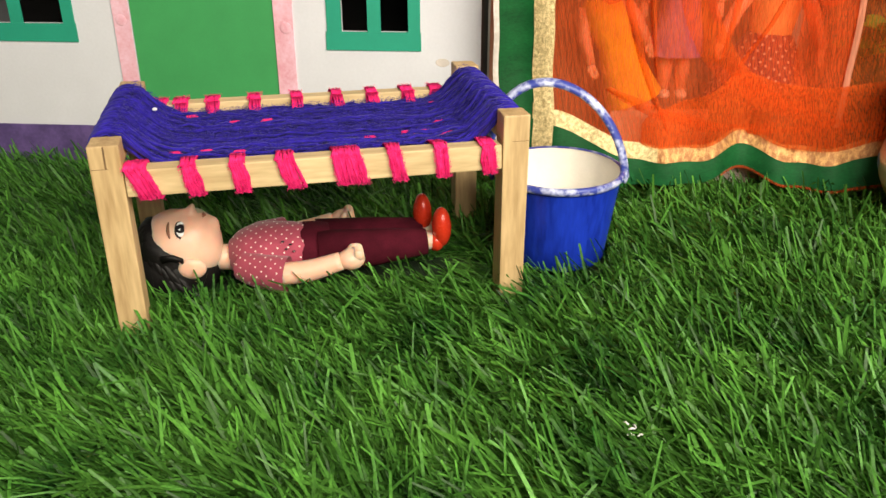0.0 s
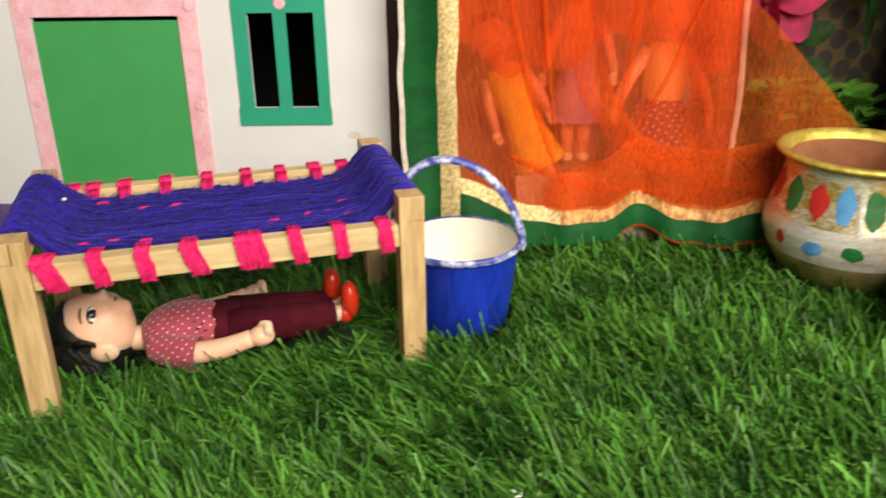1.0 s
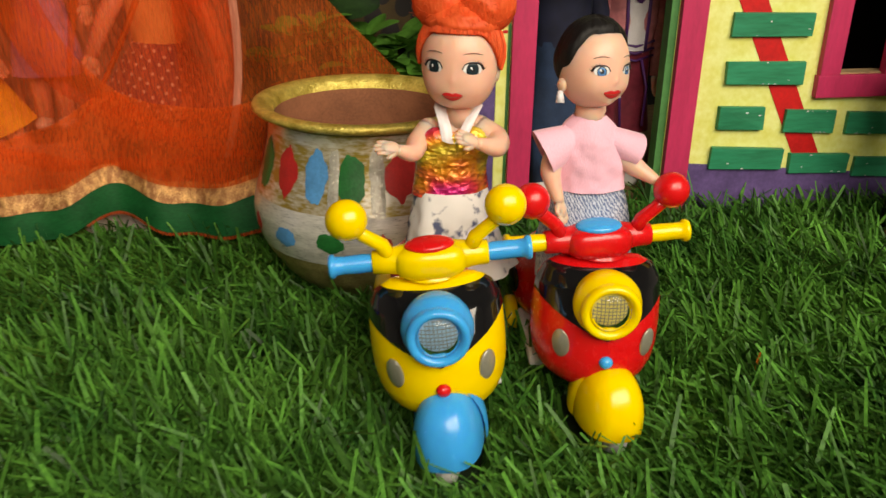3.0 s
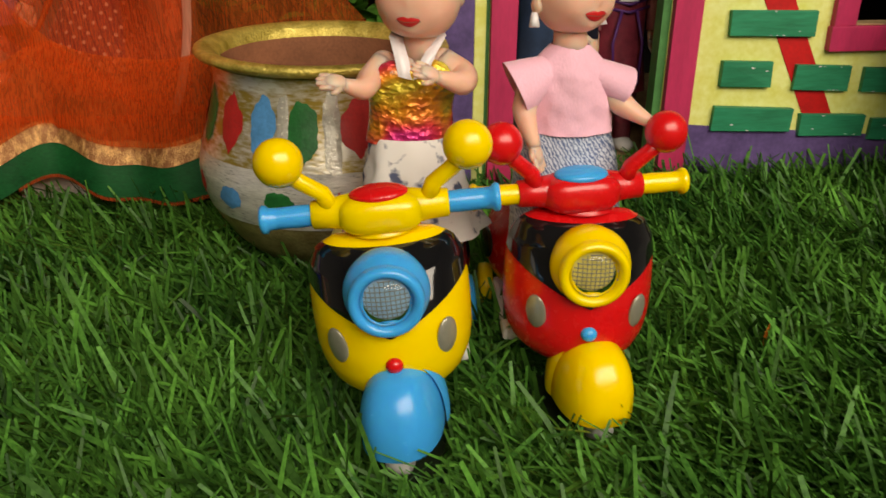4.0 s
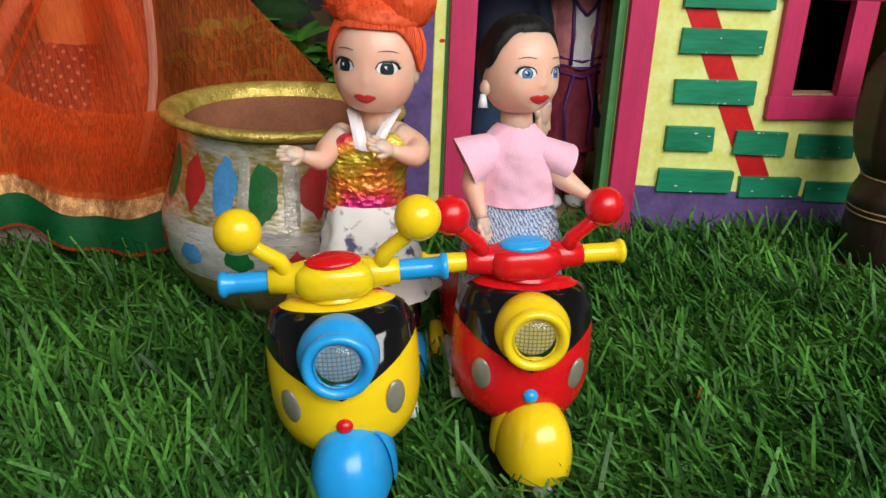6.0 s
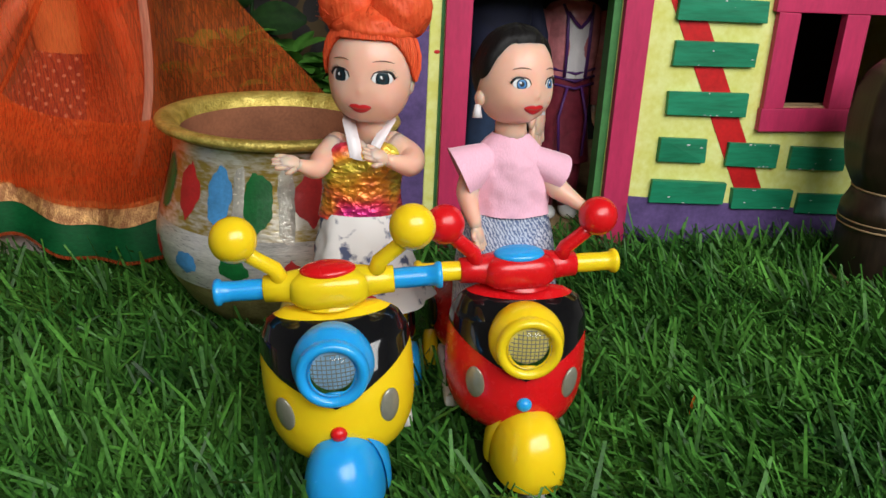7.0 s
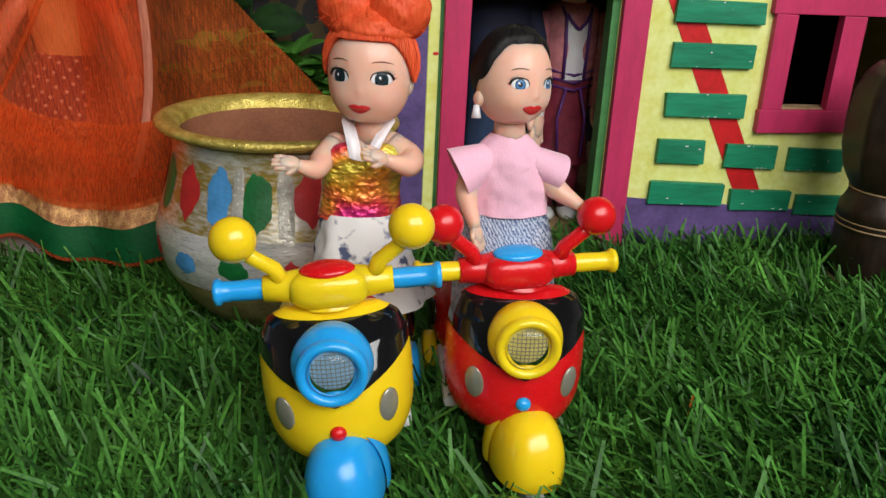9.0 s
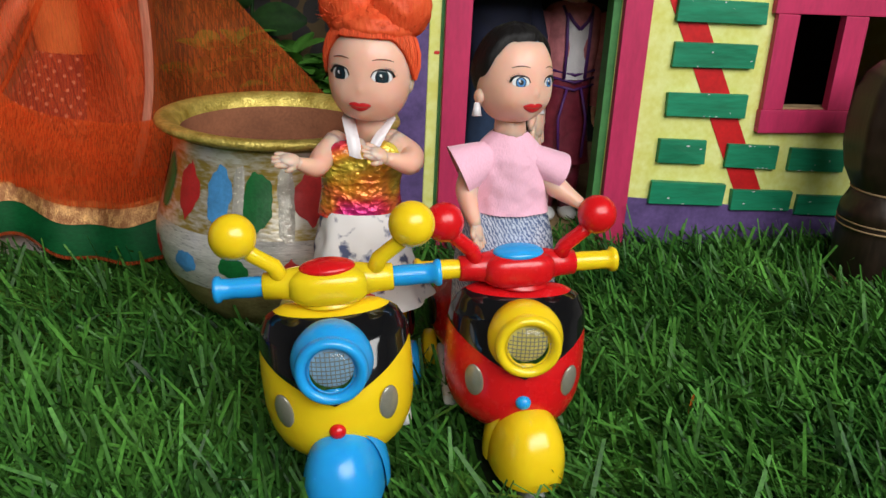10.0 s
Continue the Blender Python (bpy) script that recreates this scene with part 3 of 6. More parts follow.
KEEP_OUT = [(2.55, 38.3, 1.15), (-16.2, 33.05, 0.95), (5.3, 44.2, 3.7), (31.6, 49.9, 3.7), (63.6, 49.8, 2.0), (33.4, 33.5, 1.1), (38.9, 34.7, 1.1)]


def turf(count, x0, x1, y0, y1):
    """Flat cut plastic blades, each one bent strip, thickest where the play set stands."""
    rng = np.random.default_rng(7)
    x = np.where(rng.random(count) < 0.8, rng.uniform(-42, 74, count), rng.uniform(x0, x1, count))
    y = np.where(rng.random(count) < 0.85, rng.uniform(22, 58, count), rng.uniform(y0, y1, count))
    keep = np.ones(count, bool)
    for cx, cy, r in KEEP_OUT:
        keep &= (x - cx) ** 2 + (y - cy) ** 2 > r * r
    # flattened under the doll that lies there
    ux, uy = x + 1.5, y - 42.5
    along = np.clip((-0.965 * ux - 0.262 * uy), -1, 17)
    near = np.hypot(ux + 0.965 * along, uy + 0.262 * along)
    keep &= near > 2.3
    # none inside the two houses
    keep &= ~((x > 38) & (x < 82) & (y > 56.3)) & ~((x < 0.2) & (x > -46) & (y > 58.2))
    x, y = x[keep], y[keep]
    n = len(x)
    patch = np.sin(x * 0.13 + 1.3) * np.cos(y * 0.17) + 0.6 * np.sin(x * 0.31 + y * 0.23)
    spread = 0.5 + 0.6 / (1 + np.exp(-(x - 16) / 4))
    azim = 2.8 + rng.normal(0, 1, n) * spread + 0.5 * patch
    loose = rng.random(n) < 0.16
    azim[loose] = rng.uniform(0, 2 * np.pi, loose.sum())
    length = rng.normal(2.6, 0.5, n).clip(1.3, 3.9)
    lean0 = np.radians(rng.normal(30, 13, n).clip(2, 60))
    lean1 = np.radians(rng.normal(80, 17, n).clip(20, 108))
    tall = rng.random(n) < 0.06
    lean1[tall] = np.radians(rng.uniform(15, 50, tall.sum()))
    width = rng.uniform(0.04, 0.082, n)
    twist = rng.normal(0, 0.7, n)
    broad = rng.random(n) < 0.16
    width[broad] *= 1.35
    length[broad] *= 1.22
    steps = 4
    px, py, pz = x.copy(), y.copy(), np.full(n, -1.0)
    co = np.empty((n, steps, 2, 3))
    for k in range(steps):
        a = lean0 + (lean1 - lean0) * (k / (steps - 1)) ** 0.8
        if k:
            seg = length / (steps - 1)
            px = px + seg * np.sin(a) * np.cos(azim)
            py = py + seg * np.sin(a) * np.sin(azim)
            pz = np.maximum(pz + seg * np.cos(a), -0.7)
        sx, sy = -np.sin(azim + twist), np.cos(azim + twist)
        w = width * (1.0, 1.0, 0.96, 0.72)[k]
        co[:, k, 0] = np.stack([px - w * sx, py - w * sy, pz], 1)
        co[:, k, 1] = np.stack([px + w * sx, py + w * sy, pz + 0.35 * w * np.sin(twist)], 1)
    clear = np.ones(n, bool)
    for cx, cy, r in ((33.2, 32.9, 0.7), (39.1, 34.0, 0.8), (33.35, 33.5, 1.2), (38.95, 34.7, 1.2), (33.5, 36.0, 1.6), (39.4, 37.2, 1.6), (5.3, 44.2, 3.3)):
        clear &= ((co[:, :, 0, 0] - cx) ** 2 + (co[:, :, 0, 1] - cy) ** 2 > r * r).all(1)
    ux, uy = co[:, :, 0, 0] + 1.5, co[:, :, 0, 1] - 42.5
    along = np.clip((-0.965 * ux - 0.262 * uy), -1, 17)
    clear &= (np.hypot(ux + 0.965 * along, uy + 0.262 * along) > 1.9).all(1) | (co[:, :, 0, 2].max(1) < 0.35)
    co = co[clear]
    n = len(co)
    verts = co.reshape(-1, 3) * 0.01
    base = (np.arange(n) * steps * 2)[:, None]
    quads = np.concatenate([base + np.array([2 * k, 2 * k + 1, 2 * k + 3, 2 * k + 2]) for k in range(steps - 1)], 1).reshape(-1)
    me = bpy.data.meshes.new("artificial_grass")
    me.vertices.add(len(verts))
    me.vertices.foreach_set("co", verts.ravel())
    me.loops.add(len(quads))
    me.loops.foreach_set("vertex_index", quads.astype(np.int32))
    me.polygons.add(len(quads) // 4)
    me.polygons.foreach_set("loop_start", np.arange(0, len(quads), 4, dtype=np.int32))
    me.polygons.foreach_set("use_smooth", np.ones(len(quads) // 4, bool))
    me.update(calc_edges=True)
    me.validate()
    me.materials.append(M["grass"])
    ob = new("artificial_grass", me)
    return tagged(ob, "bright green artificial grass with bent plastic blades", "grass", kind="stuff")


turf(240000, -58, 98, -8, 68)


# ---- white paper house with the green door ----
def paper_house():
    at = (-20, 57.5, 0)
    h = thing("paper_house", at, "white paper toy house with green door and teal windows", "toy house")
    x0, x1, top, y = -46.0, 0.3, 24.0, 57.5
    d0, d1, dz0, dz1 = -24.7, -14.3, 1.0, 17.0
    holes = [(-9.5, -4.8, 10.4, 17.15), (-36.5, -29.7, 10.7, 17.3), (d0, d1, dz0, dz1)]
    s = Shape().pierced(x0, x1, -0.6, top, y, 0.35, holes)
    part("wall", s, "white_card", h, "white paper wall", world_at=at)
    # right side, back and ceiling carry the indoor shade as a near-black colour
    part("side_wall", Shape().box((x1 - 0.35, y + 0.35, -0.6), (x1, y + 22, top)), "dark", h, "side wall coloured near black to look unlit", world_at=at)
    part("side_wall", Shape().box((x0, y + 0.35, -0.6), (x0 + 0.35, y + 22, top)), "white_card", h, world_at=at)
    part("back_wall", Shape().box((x0 + 0.35, y + 21.6, -0.6), (x1 - 0.35, y + 22, top)), "dark", h, "inner back wall coloured near black to look unlit", world_at=at)
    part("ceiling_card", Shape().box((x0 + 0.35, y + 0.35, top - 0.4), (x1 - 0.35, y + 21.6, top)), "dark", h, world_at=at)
    part("base_strip", Shape().box((x0, y - 0.12, -0.6), (x1 - 0.5, y - 0.002, 3.15)), "purple", h, "dark purple painted base strip", world_at=at)
    part("eave_strip", Shape().box((x0, y - 0.3, 20.1), (x1 + 0.1, y - 0.002, 23.8)), "violet_card", h, "violet eave strip", world_at=at)
    # door leaf, a little ajar at the head, with the pink frame round it
    leaf = Shape().box((d0 + 0.05, y + 0.02, dz0), (d1 - 0.05, y + 0.16, 16.7))
    part("door", leaf, "green_card", h, "plain green paper door, shut", world_at=at)
    for a, b in (((d0 - 1.25, -0.6), (d0 - 0.02, 18.3)), ((d1 + 0.02, -0.6), (d1 + 1.35, 18.3)), ((d0 - 0.02, 17.0), (d1 + 0.02, 18.3))):
        part("door_frame", Shape().box((a[0], y - 0.1, a[1]), (b[0], y - 0.003, b[1]), jitter=0.03), "pink_card", h, "pink paper door frame strip", world_at=at)
    for q in ((-9.5, -4.8, 10.4, 17.15), (-36.5, -29.7, 10.7, 17.3)):
        w = part("window", Shape().box((q[0] - 1.05, y - 0.10, q[3]), (q[1] + 0.85, y - 0.003, q[3] + 1.2)), "teal_card", h, "teal paper window frame", world_at=at)
        part("frame_strip", Shape().box((q[0] - 1.15, y - 0.10, q[2] - 1.3), (q[1] + 0.9, y - 0.003, q[2])), "teal_card", w, world_at=at)
        part("frame_strip", Shape().box((q[0] - 1.05, y - 0.10, q[2]), (q[0], y - 0.003, q[3])), "teal_card", w, world_at=at)
        part("frame_strip", Shape().box((q[1], y - 0.10, q[2]), (q[1] + 0.85, y - 0.003, q[3])), "teal_card", w, world_at=at)
        m = (q[0] + q[1]) / 2 - 0.05
        part("mullion", Shape().box((m - 0.47, y - 0.06, q[2]), (m + 0.47, y + 0.05, q[3])), "teal_card", w, world_at=at)
    for x, z in ((-7.1, 17.8), (-25.4, 11.0), (-13.5, 10.6), (-25.4, 17.7), (-13.5, 17.7)):
        part("sticker_dot", Shape().disc((x, y - 0.1, z), (0, -1, 0), 0.42, 0.42, 0.05), "pink_card", h, "pale pink round paper sticker", world_at=at)
    part("glue_stain", Shape().disc((-2.4, y - 0.002, 8.3), (0, -1, 0), 0.5, 0.3, 0.01), "stone", h, "faint tan glue stain", world_at=at)
    return h


paper_house()
single("red_cloth_strip", Shape().sheet(lambda u, v: (-31.0 + 0.7 * u, 60.5 + 0.1 * math.sin(20 * v), 8 + 12 * v), 4, 20), "satin", (-30.6, 60.5, 8), "dark red cloth hanging inside the paper house window", "cloth")
# small pale strips modelled in place of glossy highlights on the blades
scrap = Shape()
for dx, dy, turn in ((0, 0, 0.3), (0.32, 0.1, 1.9), (-0.1, -0.35, 0.1), (0.3, -0.42, 0.6), (0.05, 0.32, 2.4)):
    scrap.tube([(7.46 + dx, 25.87 + dy, 0.95), (7.46 + dx + 0.16 * math.cos(turn), 25.87 + dy + 0.16 * math.sin(turn), 1.0), (7.46 + dx + 0.3 * math.cos(turn), 25.87 + dy + 0.3 * math.sin(turn), 0.93)], [0.03, 0.05, 0.03], n=6, flat=0.4)
single("blade_glints", scrap, "ribbon", (7.46, 25.87, 0.9), "tiny pale strips put in for glints on the grass", "scrap")


# ---- the yarn bed ----
def yarn_bed():
    L, W = 19.5, 10.6
    bed = thing("yarn_bed", pose(-16.2, 33.65, 0, 0, 0, 16.2), "small wooden cot woven with blue and pink yarn", "bed")
    posts = [((0, 0), 10.0), ((L, 0), 10.2), ((0, W), 10.0), ((L, W), 10.2)]
    for n, ((x, y), top) in enumerate(posts):
        s = Shape().box((x - 0.68, y - 0.74, -0.8), (x + 0.68, y + 0.74, top), bevel=0.08, jitter=0.04)
        leg = part("leg", s, "wood", bed)
        if n == 0:
            part("crack", Shape().box((x - 0.03, y - 0.76, 8.9), (x + 0.04, y - 0.73, 9.95), jitter=0.02), "joint", leg, "dark split in the wood")
        part("cap_joint", Shape().box((x - 0.685, y - 0.745, 8.86), (x + 0.685, y + 0.745, 8.885)), "joint", leg, "thin dark joint line")
        part("nail", Shape().disc((x, y, top + 0.005), (0, 0, 1), 0.16, 0.16, 0.03), "dark_wood", leg, "dark nail head", )
    for y in (-0.25, W + 0.25):
        part("side_rail", Shape().box((0.74, y - 0.5, 7.45), (L - 0.74, y + 0.5, 8.75), bevel=0.08, jitter=0.03), "wood_x", bed, "pale wooden side rail")
    for x in (0.0, L):
        part("end_rail", Shape().tube([(x, 0.86, 8.9), (x, W - 0.86, 8.9)], 0.6, n=10), "wood", bed)
    # lengthwise blue strands, wrapped over the end rails
    rng = random.Random(3)
    s = Shape()
    rows = 92
    for layer in range(4):
        for i in range(rows):
            y = 0.95 + (W - 1.9) * (i + rng.uniform(-0.3, 0.3)) / (rows - 1)
            pts = []
            z_off, drift = rng.uniform(-0.2, 0.2) - 0.16 * layer, rng.uniform(-0.5, 0.5)
            for k in range(7):
                a = math.pi * (1.12 - 0.62 * k / 6)
                pts.append((-0.0 + (1.0 + 0.08 * z_off) * math.cos(a), y, 9.1 + 1.1 * math.sin(a) + 0.3 * z_off))
            for k in range(1, 30):
                u = k / 30
                xx = L * u
                end = min(u, 1 - u) * L
                sag = 8.35 + 1.95 * math.exp(-(end / 1.55) ** 2)
                pts.append((xx, y + drift * math.sin(math.pi * u) + 0.34 * wob(xx * 0.8, i * 0.5, layer), sag + z_off + 0.26 * wob(xx * 1.1, i * 1.3, 5 + layer)))
            for k in range(7):
                a = math.pi * (0.5 - 0.62 * k / 6)
                pts.append((L + (1.0 + 0.08 * z_off) * math.cos(a), y, 9.1 + 1.1 * math.sin(a) + 0.3 * z_off))
            s.tube(pts, rng.uniform(0.055, 0.095), n=5, cap=False)
    # stray fibres that make the yarn woolly
    for _ in range(30000):
        u, y = rng.uniform(0.3, L - 0.3), rng.uniform(0.95, W - 0.95)
        end = min(abs(u), abs(L - u))
        z = 8.45 + 1.95 * math.exp(-(end / 1.55) ** 2) + rng.uniform(-0.1, 0.2)
        a, ln = rng.uniform(0, 6.28), rng.uniform(0.05, 0.17)
        q = Vector((u, y, z))
        d = Vector((math.cos(a), math.sin(a) * 0.7, rng.uniform(-0.2, 0.6))) * ln
        w = Vector((-d.y, d.x, 0)).normalized() * 0.014
        s.add([q - w, q + w, q + d * 0.6 + w * 0.6 + Vector((0, 0, 0.03)), q + d], [(0, 1, 2), (0, 2, 3)])
    part("webbing", s, "blue_yarn", bed, "woolly blue yarn stretched lengthwise")
    # pink yarn wound round the side rails, dipping under and over the blue
    front = [1.2, 3.55, 5.8, 8.0, 10.6, 11.25, 13.3, 15.6, 18.0]
    back = [1.3, 2.6, 4.4, 6.8, 9.2, 11.6, 13.7, 15.9, 17.7]
    for xs, y, sg in ((front, -0.25, -1), (back, W + 0.25, 1)):
        for n, x in enumerate(xs):
            s = Shape()
            slant = rng.uniform(-0.2, 0.9) * (1 if sg < 0 else -0.6)
            slant = min(slant, 0.2) if n > 6 else slant
            many = rng.choice((11, 12, 14)) if n else 18
            for k in range(many):
                off = (k - (many - 1) / 2) * rng.uniform(0.045, 0.065)
                loop = []
                ring = [(-0.6, 8.82), (0, 8.87), (0.6, 8.82), (0.64, 8.1), (0.6, 7.36), (0, 7.32), (-0.6, 7.36), (-0.64, 8.1), (-0.6, 8.82)]
                for j, (yy, zz) in enumerate(ring):
                    loop.append((x + off + slant * (8.9 - zz) / 2 + rng.uniform(-0.09, 0.09), y + yy * 1.0 + rng.uniform(-0.05, 0.05), zz + rng.uniform(-0.02, 0.02)))
                s.tube(loop, rng.uniform(0.05, 0.085), n=6)
            for k in range(8):
                off = (k - 3.5) * 0.08
                s.tube([(x + off, y - sg * 0.6, 8.8), (x + off + rng.uniform(-0.1, 0.1), y - sg * 1.3, 8.62), (x + off + rng.uniform(-0.1, 0.1), y - sg * 2.2, 8.2)], 0.06, n=5)
            for _ in range(600):
                a = rng.uniform(0, 6.28)
                h = rng.uniform(7.3, 8.9)
                reach = (many - 1) * 0.028 + 0.12
                q = Vector((x + rng.uniform(-reach, reach) + slant * (8.9 - h) / 2, y + sg * 0.7, h))
                d = Vector((math.cos(a), sg * 0.35, math.sin(a))) * rng.uniform(0.05, 0.13)
                w = Vector((-d.z, 0, d.x)).normalized() * 0.013
                s.add([q - w, q + w, q + d], [(0, 1, 2)])
            part("pink_binding", s, "pink_yarn", bed, "bright pink yarn wrapped round the rail")
    for n in range(13):
        x, y = rng.uniform(2.0, L - 1.6), rng.choice((1.5, 1.9, 2.4, 2.9, 4.4, 6.6, 8.2))
        s = Shape()
        for k in range(2):
            s.tube([(x - 0.42, y + 0.1 * k, 8.4), (x - 0.25, y + 0.1 * k, 8.56), (x + 0.2, y + 0.1 * k, 8.57), (x + 0.4, y + 0.1 * k, 8.4)], 0.07, n=5)
        part("pink_stitch", s, "pink_yarn", bed)
    part("white_lint", Shape().ball((1.6, 6.4, 9.6), (0.14, 0.10, 0.09), nu=10, nv=8), "ribbon", bed, "white knot of lint caught in the yarn")
    return bed


yarn_bed()


# ---- the blue bucket ----
def bucket():
    b = thing("bucket", (5.3, 44.2, 0), "blue painted toy bucket with white inside on the grass", "bucket")
    outer = [(0.0, 0.1), (2.85, 0.1), (2.95, 0.25), (3.1, 1.5), (3.3, 3.0), (3.5, 4.5), (3.58, 5.15)]
    part("body", Shape().lathe(outer, n=48), "blue_enamel", b)
    inner = [(3.55, 5.45), (3.45, 4.5), (3.28, 3.0), (3.1, 1.9), (0.0, 1.8)]
    part("lining", Shape().lathe(inner, n=48), "cream", b, "creamy white inside")
    part("rim", Shape().lathe([(3.58, 5.1), (3.75, 5.14), (3.8, 5.3), (3.76, 5.47), (3.62, 5.55), (3.5, 5.47)], n=48), "chipped", b, "rim with chipped blue and white paint")
    pts = []
    for k in range(25):
        a = math.pi * k / 24
        pts.append((-3.85 * math.cos(a) - 0.9 * math.sin(a), 0.5 * math.sin(a), 4.95 + 5.35 * math.sin(a) ** 0.9))
    part("handle", Shape().tube(pts, 0.2, n=10, flat=1.4), "chipped", b, "thin blue handle with worn white paint")
    for sx in (-1, 1):
        part("handle_lug", Shape().ball((sx * 3.82, 0, 5.0), (0.18, 0.32, 0.42)), "chipped", b)
    return b


bucket()


# ---- the painted pot ----
def pot():
    p = thing("clay_pot", (31.6, 49.9, -0.28), "painted clay pot with gold rim and coloured dabs", "pot")
    p.scale = (1.018, 1.018, 1.018)
    prof = [(0.0, 0.0), (2.6, 0.0), (3.4, 0.5), (4.3, 1.4), (5.05, 2.6), (5.4, 3.7), (5.45, 4.4), (5.3, 5.2), (4.95, 6.3), (4.7, 7.2), (4.55, 8.0), (4.5, 8.6), (4.6, 8.9)]

    def radius(z):
        for (r0, z0), (r1, z1) in zip(prof[1:], prof[2:]):
            if z0 <= z <= z1:
                return r0 + (r1 - r0) * (z - z0) / max(1e-6, z1 - z0)
        return 4.6

    def skin(z0, z1, off, n=10):
        return [(radius(z0 + (z1 - z0) * k / n) + off, z0 + (z1 - z0) * k / n) for k in range(n + 1)]

    part("body", Shape().lathe([(0, 0.0), (2.6, 0.0)] + skin(0.02, 8.9, 0.0, 24), n=56), "pot_gold", p, "dull gold painted belly")
    part("upper_band", Shape().lathe(skin(5.2, 8.7, 0.03), n=56), "pot_patch", p, "silver brushed over gold round the neck")
    part("silver_band", Shape().lathe(skin(2.9, 5.3, 0.05), n=56), "silver_paint", p, "brushed silver-white painted band")
    part("rim", Shape().lathe([(4.5, 8.76), (4.85, 8.86), (5.16, 8.99), (5.29, 9.14), (5.22, 9.29), (4.97, 9.36), (4.62, 9.28), (4.36, 9.06), (4.27, 8.72)], n=56), "gold_paint", p, "thick gold rim")
    part("inside", Shape().lathe([(4.26, 8.76), (4.27, 8.3), (4.4, 7.5), (4.8, 5.5), (5.1, 4.0), (4.0, 1.5), (0, 0.8)], n=48), "terracotta", p, "bare brown clay inside")
    rng = random.Random(11)

    def dab(deg, z, w, h, name, kind):
        h1, h2, h3 = [rng.uniform(0, 6.28) for _ in range(3)]

        def fn(u, v):
            a = 2 * math.pi * u
            k = (1 + 0.07 * math.sin(2 * a + h1) + 0.06 * math.sin(5 * a + h2) + 0.04 * math.sin(11 * a + h3)) * v
            pinch = 1 - (0.75 if kind == "red_dab" else 0.15) * abs(math.sin(a)) ** 3 if kind != "white_dab" else 1 / (0.45 + 0.55 * abs(math.cos(a)))
            zz = z + h * k * math.sin(a)
            ang = radians(deg) + w * k * math.cos(a) * pinch / radius(zz)
            r = radius(zz) + 0.09 - 0.03 * v * v
            return (r * math.sin(ang), -r * math.cos(ang), zz)
        part(name, Shape().sheet(fn, 40, 4, close_u=True), kind, p)

    # the ring of large dabs round the shoulder, set by eye and hand, not evenly
    ring = [(-72, "green_dab"), (-50, "red_dab"), (-31, "blue_dab"), (-12, "green_dab"), (14, "red_dab"), (37, "blue_dab"), (62, "green_dab"), (92, "red_dab"), (118, "blue_dab"), (146, "green_dab"), (176, "red_dab"), (206, "blue_dab"), (236, "green_dab"), (264, "red_dab")]
    for deg, k in ring:
        dab(deg, 6.85 + rng.uniform(-0.1, 0.1), {"red_dab": 0.85 if 0 < deg < 30 else 0.64, "blue_dab": 0.58, "green_dab": 0.66}[k], 1.1, "paint_dab", k)
    for deg, wide in ((-21, 0.26), (1.5, 0.36), (49, 0.28), (78, 0.25), (105, 0.3), (160, 0.3), (220, 0.3)):
        dab(deg, 6.75 + rng.uniform(-0.1, 0.1), wide, rng.uniform(1.25, 1.45), "silver_stroke", "white_dab")
    small = ["red_dab", "blue_dab", "green_dab", "red_dab", "blue_dab", "green_dab"]
    for n in range(14):
        dab(-72 + 25.0 * n, 4.05 + rng.uniform(-0.12, 0.12), 0.42 if small[n % 6] == "red_dab" else 0.6, 0.5, "paint_dab", small[n % 6])
    return p


pot()


# ---- the sheer orange cloth with its green and gold border ----
def hem(x):
    """Height of the cloth's lower edge along the set; it lies on the tips of the grass."""
    return 1.05 + 1.25 * math.exp(-((x - 18.3) / 2.0) ** 2) + 1.05 * smooth01((x - 23.0) / 7) - 0.1 * math.sin(x * 0.8)


def ribbon(x):
    """Height of the gold ribbon above the lower edge."""
    return 1.5 + 2.9 * (1 - smooth01((x - 3.0) / 10.0)) + 0.35 * smooth01((x - 21.5) / 6.0)


def drape(x, z):
    """How far the cloth billows towards the back."""
    lean = 3.6 * smooth01((z - 0.5) / 9.0) * (0.4 + 0.6 * smooth01(x / 20.0))
    f = 53.1 + lean + 0.3 * math.sin(x * 0.62 + 0.08 * z) + 0.22 * math.sin(x * 1.7 + 1.0 + 0.12 * z)
    return f + 2.2 * math.exp(-((x - 18.3) / 2.2) ** 2) * math.exp(-max(0, z) / 5)


